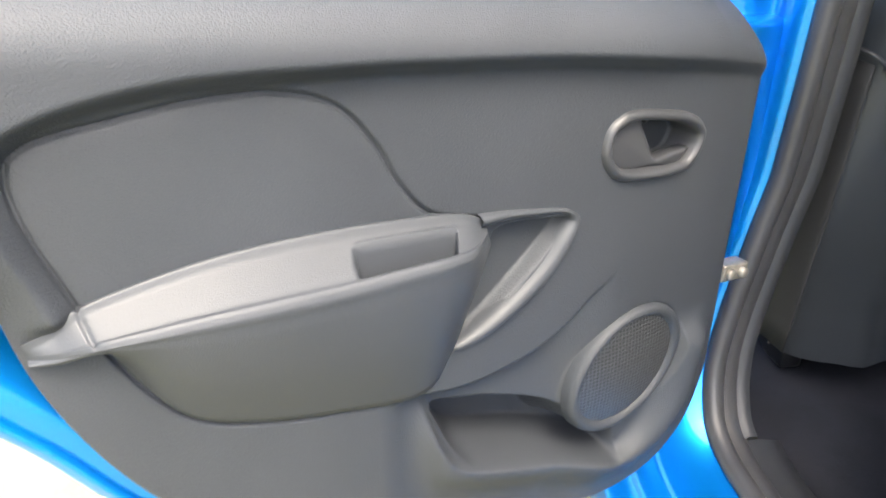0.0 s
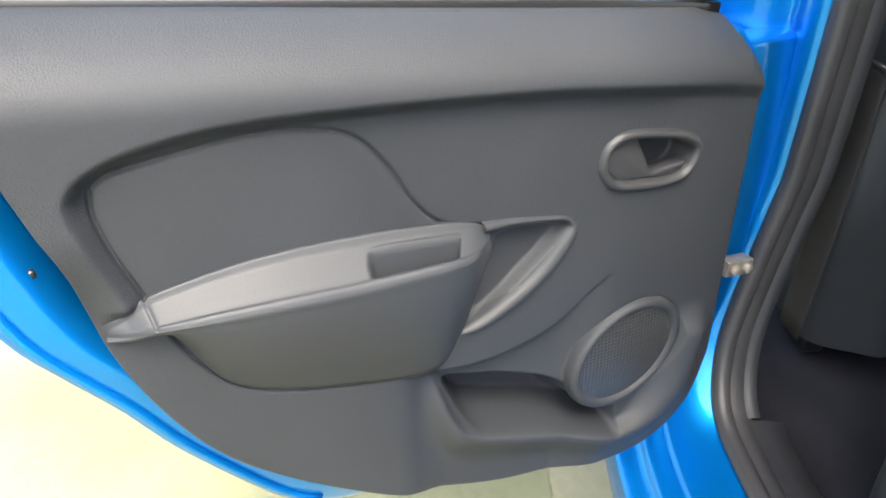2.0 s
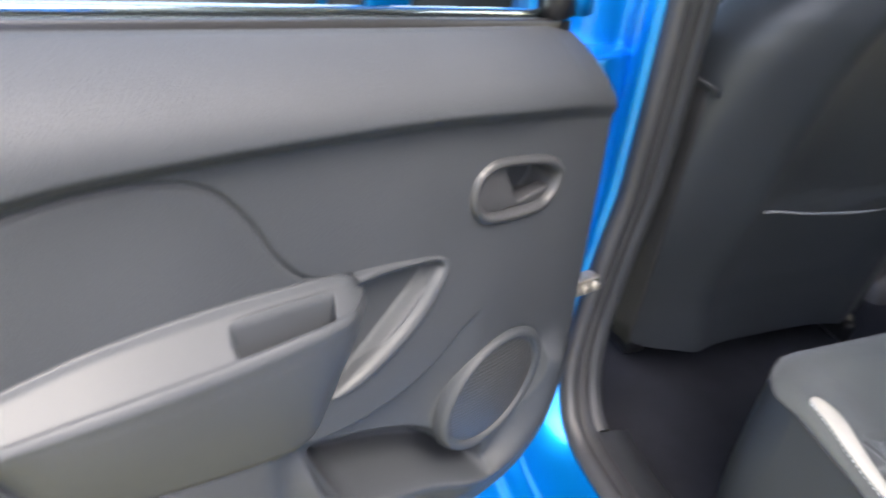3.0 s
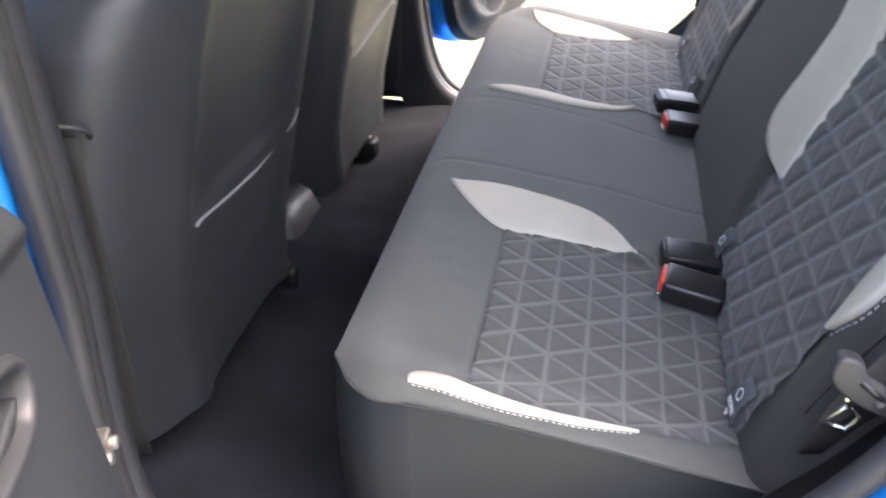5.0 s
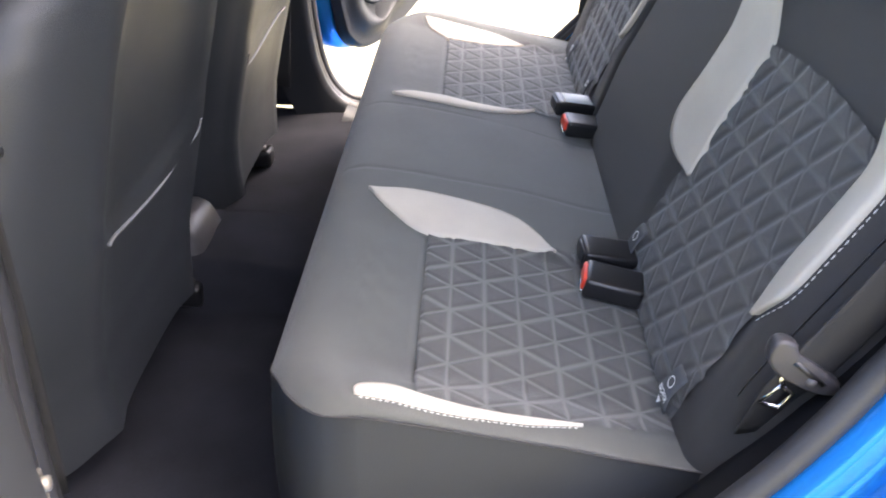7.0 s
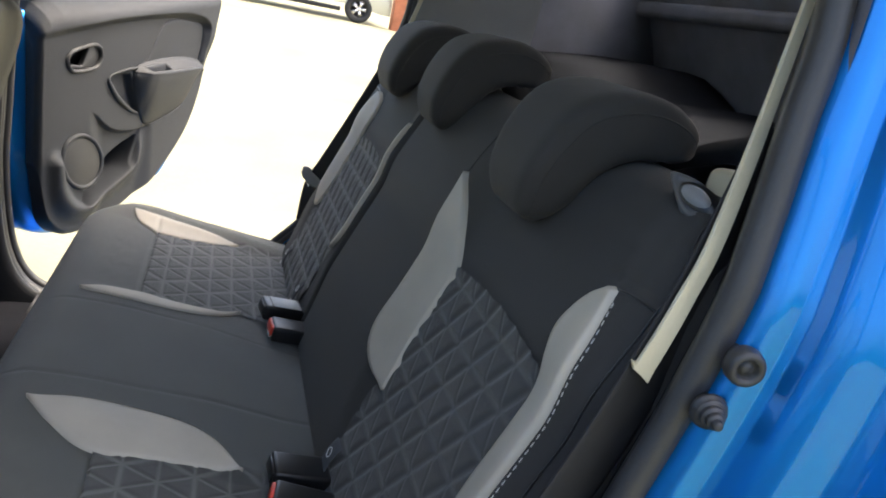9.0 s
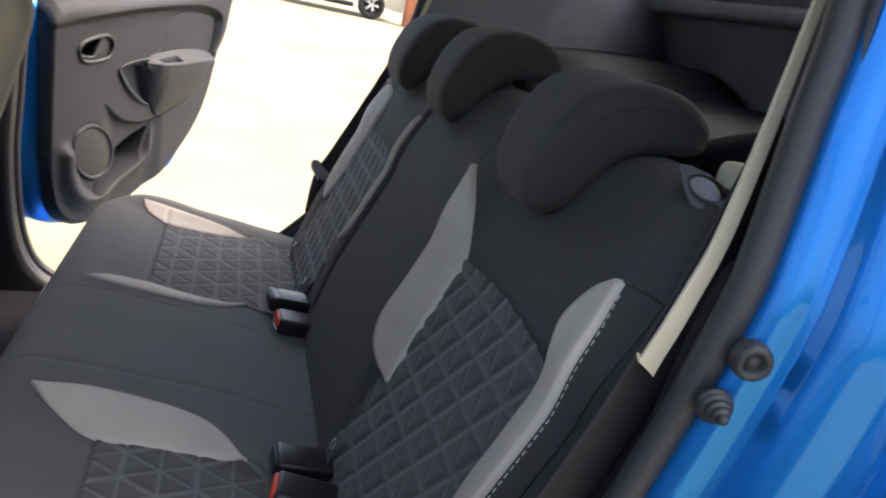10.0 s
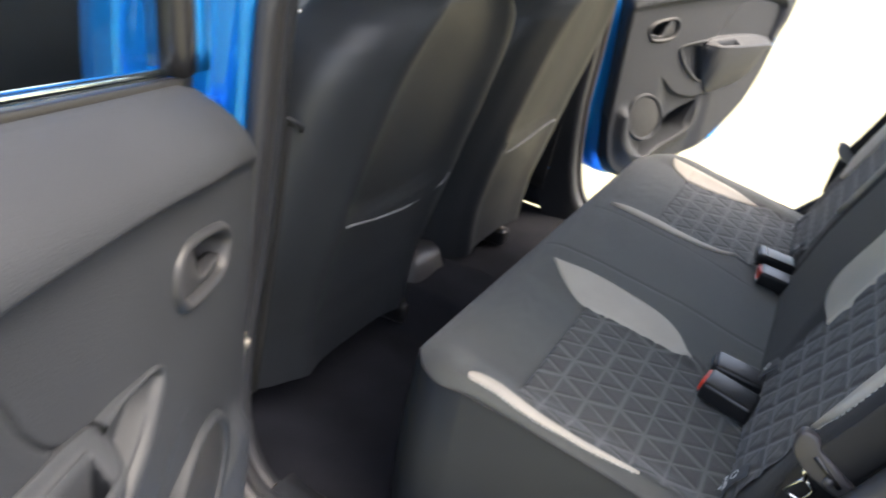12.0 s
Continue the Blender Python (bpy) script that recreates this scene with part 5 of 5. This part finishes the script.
# ---- front seats ----
def build_front_seat(far, label):
    seat = thing("car_front_seat", label, "car seat", "front seats")
    yc = 0.562
    zs = [0.40, 0.46, 0.52, 0.60, 0.70, 0.80, 0.87, 0.91, 0.945, 0.975, 1.00, 1.02, 1.035]
    xr = [-0.285, -0.285, -0.280, -0.262, -0.236, -0.208, -0.189, -0.177, -0.167, -0.160, -0.157, -0.165, -0.185]
    hw = [0.245, 0.262, 0.274, 0.290, 0.293, 0.292, 0.287, 0.277, 0.258, 0.228, 0.185, 0.13, 0.06]
    zz = np.r_[np.linspace(0.40, 0.90, 40), np.linspace(0.91, 1.035, 30)]
    rows = []
    n = 72
    for z in zz:
        x0, w = np.interp(z, zs, xr), np.interp(z, zs, hw)
        row = []
        for k in range(n):
            q = 2 * math.pi * k / n
            c, s = math.cos(q), math.sin(q)
            y = w * math.copysign(abs(s) ** 0.75, s)
            x = 0.075 * math.copysign(abs(c) ** 0.55, c)
            t = y / w
            if c > 0:                                           # back panel, hollow between two ridges
                x += -0.020 * math.exp(-(t / 0.50) ** 4) + 0.010 * math.exp(-((abs(t) - 0.60) / 0.09) ** 2) - 0.014 * abs(t) ** 5
                if z < 0.74:
                    x += 0.009 * math.exp(-((t) / 0.55) ** 4) * smoothstep(0.672, 0.660, z - 0.12 * t * t)
            else:
                x -= 0.03 * abs(t) ** 3
            row.append((x0 - 0.075 + x, mir(yc + y, far), z))
        rows.append(row)
    bm = grid(np.array(rows), closed_v=True)
    bm.verts.ensure_lookup_table()
    bm.faces.new([bm.verts[(len(zz) - 1) * n + k] for k in range(n)])
    part("backrest", bm, VINYL, seat, "dark grey vinyl seat back with a map pocket")
    pk = []
    for t, z in curve([(-0.50, 0.674), (-0.20, 0.653), (0.08, 0.642), (0.26, 0.638), (0.42, 0.644), (0.52, 0.656), (0.565, 0.670), (0.57, 0.684)], 44):
        x0, w = np.interp(z, zs, xr), np.interp(z, zs, hw)
        x = 0.075 - 0.020 * math.exp(-(t / 0.50) ** 4) + 0.010 * math.exp(-((abs(t) - 0.60) / 0.09) ** 2) + 0.009 * math.exp(-((t + 0.1) / 0.5) ** 4)
        c = (1 - abs(t) ** (1 / 0.75 * 2)) ** 0.5
        pk.append((x0 - 0.075 + (x - 0.075) + 0.075 * c ** 0.55 + 0.001, mir(yc + t * w, far), z))
    part("pocket_piping", tube(pk, 0.0024, 8), PIPING, seat, "pale piped edge of the map pocket")
    cush = np.array([[(x, mir(yc + y, far), z + 0.02 * abs(y / 0.25) ** 3) for y in np.linspace(-0.25, 0.25, 16)] for x, z in
                     curve([(-0.36, 0.40), (-0.34, 0.50), (-0.45, 0.545), (-0.65, 0.575), (-0.84, 0.585), (-0.87, 0.54), (-0.85, 0.42)], 26)])
    part("seat_cushion", grid(cush, back=(0, 0, -0.02)), CLOTH, seat)
    for dy in (-0.2, 0.2):
        part("seat_rail", box(-0.56, mir(yc + dy, far), 0.372, 0.40, 0.035, 0.05, 0.006), BLACK, seat)
    for dy in ((-0.1, 0.2) if far else (0.2,)):
        foot = part("rail_foot", box(-0.330, mir(yc + dy, far), 0.362, 0.085, 0.044, 0.040, 0.010, 3), BLACK, seat, "black plastic rail end")
        part("rail_bolt", lathe([(0, 0.007), (0.006, 0.007), (0.008, 0.004), (0.011, 0.002), (0.011, -0.004)], 14, Matrix.Translation((-0.310, mir(yc + dy, far), 0.382))), OLDSTEEL, foot)
    return seat


build_front_seat(False, "front car seat with dark grey vinyl back and pocket")
build_front_seat(True, "front car seat with dark vinyl back, lit from outside")


def build_console():
    """The console between the front seats: a moulded tub, closed by a sloping end."""
    c = thing("center_console", "dark grey plastic console on the carpeted tunnel", "console")
    rows = []
    for x, half, top in ((-0.292, 0.050, 0.440), (-0.300, 0.058, 0.452), (-0.330, 0.064, 0.455), (-0.45, 0.068, 0.452), (-0.60, 0.070, 0.47), (-0.80, 0.078, 0.52), (-0.98, 0.085, 0.58)):
        foot = 0.33
        prof = [(-half - 0.012, foot), (-half - 0.006, top - 0.05), (-half, top - 0.010), (-half + 0.010, top), (half - 0.010, top), (half, top - 0.010), (half + 0.006, top - 0.05), (half + 0.012, foot)]
        rows.append([(x - 0.30 * (z - 0.40) if x > -0.32 else x, MID - 0.006 + y, z) for y, z in prof])
    bm = grid(np.array(rows))
    bm.verts.ensure_lookup_table()
    bm.faces.new([bm.verts[k] for k in range(8)])
    part("tub", bm, DARKGREY, c)
    part("cup_holder", lathe([(0.036, 0.004), (0.040, 0.004), (0.041, 0.0), (0.036, -0.002), (0.034, -0.03), (0, -0.03)], 28, Matrix.Translation((-0.40, MID - 0.006, 0.4545))), BLACK, c, "round black cup holder")
    lever = part("parking_brake", tube(curve([(-0.72, MID - 0.006, 0.50), (-0.60, MID - 0.006, 0.520), (-0.50, MID - 0.006, 0.535)], 12), 0.013, 12), BLACK, c, "black parking brake lever")
    part("brake_button", lathe([(0, 0.006), (0.006, 0.005), (0.008, 0)], 14, Matrix.Translation((-0.500, MID - 0.006, 0.535)) @ Euler((0, radians(82), 0)).to_matrix().to_4x4()), STEEL, lever)


build_console()


def build_front_belt(far):
    b = thing("front_seat_belt", "front seat belt on the pillar with a pale strap edge", "seat belt", "front seat belts")
    P = curve([(-0.252, mir(0.241, far), 0.924), (-0.240, mir(0.246, far), 1.05), (-0.218, mir(0.256, far), 1.20)], 14)
    part("strap", tube(P, 0.01, 10, flat=(0.018, 0.003, (0.4, -1 if not far else 1, 0))), CREAM, b, "pale belt slot edge")
    part("hook", tube(curve([(-0.264, mir(0.252, far), 0.866), (-0.246, mir(0.260, far), 0.864), (-0.238, mir(0.274, far), 0.854), (-0.242, mir(0.28, far), 0.846)], 12), 0.0028, 8), SMOOTH, b, "small grey belt guide")
    P = curve([(-0.272, mir(0.268, far), 0.85), (-0.285, mir(0.272, far), 0.65), (-0.30, mir(0.272, far), 0.45)], 12)
    part("webbing", tube(P, 0.01, 10, flat=(0.046, 0.003, (0.2, -1 if not far else 1, 0))), WEBBING, b)


build_front_belt(False)
build_front_belt(True)


def build_front_buckle():
    b = thing("belt_tongue", "bright steel belt tongue hanging by the front seat", "seat belt")
    part("plate", tube(curve([(-0.300, 0.335, 0.975), (-0.300, 0.345, 0.955), (-0.300, 0.362, 0.943), (-0.300, 0.385, 0.948)], 12), 0.0045, 8), STEEL, b)
    part("grip", box(-0.315, 0.392, 0.985, 0.03, 0.06, 0.04, 0.012, 3), GREY, b)


build_front_buckle()


# ---- front of the cabin, seen through the open door's window ----
def build_front():
    dash = thing("dashboard", "dark plastic dashboard with a round air vent", "dashboard")
    P = np.array([[(x, y, z) for y in np.linspace(0.16, 2 * MID - 0.16, 24)] for x, z in
                  curve([(-1.05, 0.45), (-1.00, 0.62), (-0.98, 0.78), (-1.02, 0.90), (-1.12, 0.965), (-1.35, 0.98), (-1.6, 0.97)], 24)])
    part("dash_top", grid(P, back=(0, 0, -0.03)), PLASTIC, dash)
    m = Matrix.Translation((-0.985, 0.27, 0.86)) @ Euler((0, radians(78), 0)).to_matrix().to_4x4()
    vent = part("air_vent", lathe([(0.052, -0.01), (0.056, 0.006), (0.050, 0.012), (0.043, 0.008), (0.040, -0.012)], 32, m), CHROME, dash, "round chrome-ringed air vent")
    part("vent_core", lathe([(0, 0.0), (0.028, 0.002), (0.040, -0.006)], 24, m), BLACK, vent)
    for far in (False, True):
        part("pillar_base", box(-1.165, mir(0.1265, far), 0.72, 0.11, 0.095, 0.80, 0.012, 3), PAINT, car, "blue A-pillar jamb")
        part("hinge_cover", box(-1.180, mir(0.046, far), 0.72, 0.09, 0.070, 0.80, 0.010, 2), PLASTIC, car, "dark grey cover at the door hinges")
        part("footwell_trim", box(-1.1625, mir(0.250, far), 0.72, 0.11, 0.150, 0.80, 0.010, 2), PLASTIC, car, "dark grey footwell side trim")
        part("windscreen_pillar", tube([(-1.25, mir(0.12, far), 1.0), (-0.95, mir(0.14, far), 1.25), (-0.7, mir(0.16, far), 1.44)], 0.04, 10), PAINT, car)
        wing = np.array([[(x, mir(y, far), z) for y, z in ((0.03, 0.3), (0.0, 0.55), (0.01, 0.8), (0.08, 0.93), (0.4, 1.0), (MID, 1.03))] for x in (-1.2, -1.6, -2.0, -2.25)])
        part("front_wing", grid(wing, back=(0, 0, -0.03)), PAINT, car)


build_front()


def build_sticker():
    t = thing("warning_sticker", "small amber and red sticker on the front pillar", "sticker")
    part("amber_field", box(-1.1075, 0.230, 0.752, 0.002, 0.032, 0.024, 0.0005, 1), AMBER, t)
    part("red_field", box(-1.1075, 0.226, 0.778, 0.002, 0.032, 0.024, 0.0005, 1), DULLRED, t)


build_sticker()


def build_front_door():
    d = thing("front_door", "open blue front car door with dark lining", "car door", m=pose(-1.16, 0.06, 0, 0, 0, -68))
    out = curve([(0.04, 0.92), (0.03, 0.60), (0.06, 0.44), (0.20, 0.40), (0.80, 0.40), (0.98, 0.46), (1.02, 0.70), (1.04, 0.95)], 40)
    part("door_shell", plate([tuple(v) for v in out] + [(0.9, 0.985), (0.4, 0.96)], -0.12, -0.02, 0.01), PAINT, d, "blue painted steel shell")
    n = 60
    X, Z = np.meshgrid(np.linspace(0.08, 0.97, n), np.linspace(0.47, 0.955, n), indexing="ij")
    H = 0.03 * smoothstep(0.80, 0.90, Z) - 0.035 * np.clip((Z - 0.91) / 0.045, 0, 1) ** 2 + 0.05 * smoothstep(0.66, 0.72, Z) * smoothstep(0.80, 0.74, Z) * smoothstep(0.2, 0.4, X)
    part("trim_panel", grid(np.stack([X, H, Z + 0.03 * X], 2), back=(0, -0.03, 0)), PLASTIC, d, "dark grey plastic lining")
    part("window_frame", tube(curve([(0.06, -0.06, 0.95), (0.35, -0.08, 1.25), (0.55, -0.10, 1.38), (0.85, -0.10, 1.40), (0.99, -0.09, 1.30), (1.02, -0.06, 1.0)], 40), 0.018, 8), BLACK, d)
    part("handle", lathe([(0, 0.012), (0.02, 0.012), (0.028, 0.006), (0.03, 0)], 24, Matrix.Translation((0.20, 0.025, 0.86)) @ Euler((radians(-90), 0, 0)).to_matrix().to_4x4() @ Matrix.Diagonal((1.8, 1, 1, 1))), CHROME, d)


build_front_door()


def build_closed_front_door():
    """The other front door, shut."""
    d = thing("front_door", "shut blue front car door with dark lining", "car door")
    X, Z = np.meshgrid(np.linspace(-1.16, -0.30, 40), np.linspace(0.36, 0.96, 30), indexing="ij")
    H = 0.03 * smoothstep(0.80, 0.90, Z) + 0.05 * smoothstep(0.66, 0.72, Z) * smoothstep(0.80, 0.74, Z)
    part("trim_panel", grid(np.stack([X, 2 * MID - 0.17 - H, Z], 2), back=(0, 0.02, 0)), PLASTIC, d)
    part("door_skin", grid(np.stack([X, 2 * MID - 0.03 + 0 * X, Z], 2), back=(0, -0.06, 0)), PAINT, d)
    fr = curve([(-1.12, 2 * MID - 0.10, 0.97), (-0.85, 2 * MID - 0.12, 1.24), (-0.65, 2 * MID - 0.16, 1.40), (-0.34, 2 * MID - 0.16, 1.43), (-0.30, 2 * MID - 0.11, 0.97)], 40)
    part("window_frame", tube(fr, 0.018, 8), BLACK, d)


build_closed_front_door()


# ---- across the car park ----
GY = math.tan(radians(1.75))


def ground_z(y):
    return (y - MID) * GY


def build_wheel(parent, x, y, z, r, flip=1):
    m = Matrix.Translation((x, y, z)) @ Euler((radians(90 * flip), 0, 0)).to_matrix().to_4x4()
    w = part("wheel", lathe([(r * 0.60, 0.02), (r * 0.64, 0.10), (r * 0.9, 0.105), (r * 0.98, 0.085), (r, 0.05), (r, -0.08)], 40, m), TYRE, parent, "black tyre with alloy rim")
    part("rim", lathe([(r * 0.64, 0.09), (r * 0.60, 0.085), (r * 0.57, 0.03), (r * 0.5, 0.0), (0, 0.0)], 40, m), BLACK, w)
    for k in range(5):
        for da in (-9, 9):
            a = radians(72 * k + da)
            a2 = radians(72 * k + da * 0.6)
            path = [m @ Vector((math.cos(a2) * r * 0.12, math.sin(a2) * r * 0.12, 0.085)), m @ Vector((math.cos(a) * r * 0.58, math.sin(a) * r * 0.58, 0.08))]
            part("spoke", tube(path, 0.02, 6), STEEL, w)
    part("hub_cap", lathe([(0, 0.10), (r * 0.13, 0.098), (r * 0.17, 0.085)], 16, m), STEEL, w)


def build_outside():
    """Wheels, tail and nose of the hatchback."""
    for far in (False, True):
        for x in (0.86, -1.72):
            y = mir(0.14, far)
            build_wheel(car, x, y, ground_z(y) + 0.30, 0.30, -1 if far else 1)
    tail = np.array([[(x + 0.03, y, z) for y in np.linspace(0.10, 2 * MID - 0.10, 8)] for x, z in curve([(1.12, 1.30), (1.19, 1.17), (1.235, 1.03), (1.245, 0.85), (1.24, 0.6)], 10)])
    part("tailgate_skin", grid(tail, back=(-0.02, 0, 0)), PAINT, car, "blue painted tailgate")
    part("rear_bumper", box(1.24, MID, 0.44, 0.14, 1.58, 0.30, 0.04, 3), PAINT, car, "blue rear bumper")
    part("front_bumper", box(-2.27, MID, 0.46, 0.16, 1.60, 0.40, 0.05, 3), PAINT, car, "blue front bumper")


build_outside()


def build_parked_car():
    y = 18.6
    z = ground_z(y)
    c = thing("parked_car", "silver hatchback parked across the car park", "car")
    x0, x1 = -0.55, 3.70
    prof = curve([(x0, 0.35), (x0 + 0.02, 0.75), (x0 + 0.7, 0.92), (x0 + 1.25, 1.02), (x0 + 2.0, 1.42), (x0 + 3.2, 1.48), (x1 - 0.3, 1.15), (x1 + 0.02, 0.9), (x1, 0.4)], 50)
    rows = []
    for x, h in prof:
        rows.append([(x, y + d, z + max(0.27, h * k)) for d, k in ((0.06, 0.25), (0.0, 0.5), (0.02, 0.72), (0.2, 0.97), (0.9, 1.0), (1.6, 0.97), (1.8, 0.5))])
    part("bodywork", grid(np.array(rows)), SILVER, c)
    for a, b in ((x0 + 1.35, x0 + 2.2), (x0 + 2.3, x0 + 3.2)):
        part("side_window", box((a + b) / 2, y + 0.06, z + 1.2, b - a, 0.06, 0.26, 0.03), BLACK, c)
    part("side_skirt", box((x0 + x1) / 2, y + 0.05, z + 0.24, 2.0, 0.08, 0.10, 0.02), BLACK, c)
    build_wheel(c, 0.34, y + 0.02, z + 0.31, 0.31)
    build_wheel(c, 2.98, y + 0.02, z + 0.31, 0.31)


build_parked_car()


def build_planter():
    y = 18.5
    w = thing("brick_wall", "low red brick garden wall", "wall")
    part("wall_body", box(6.5, y, ground_z(y) + 0.35, 5.5, 0.3, 0.9, 0.02), BRICK, w)
    part("coping", box(6.5, y, ground_z(y) + 0.83, 5.6, 0.36, 0.07, 0.02), CONCRETE, w)


build_planter()
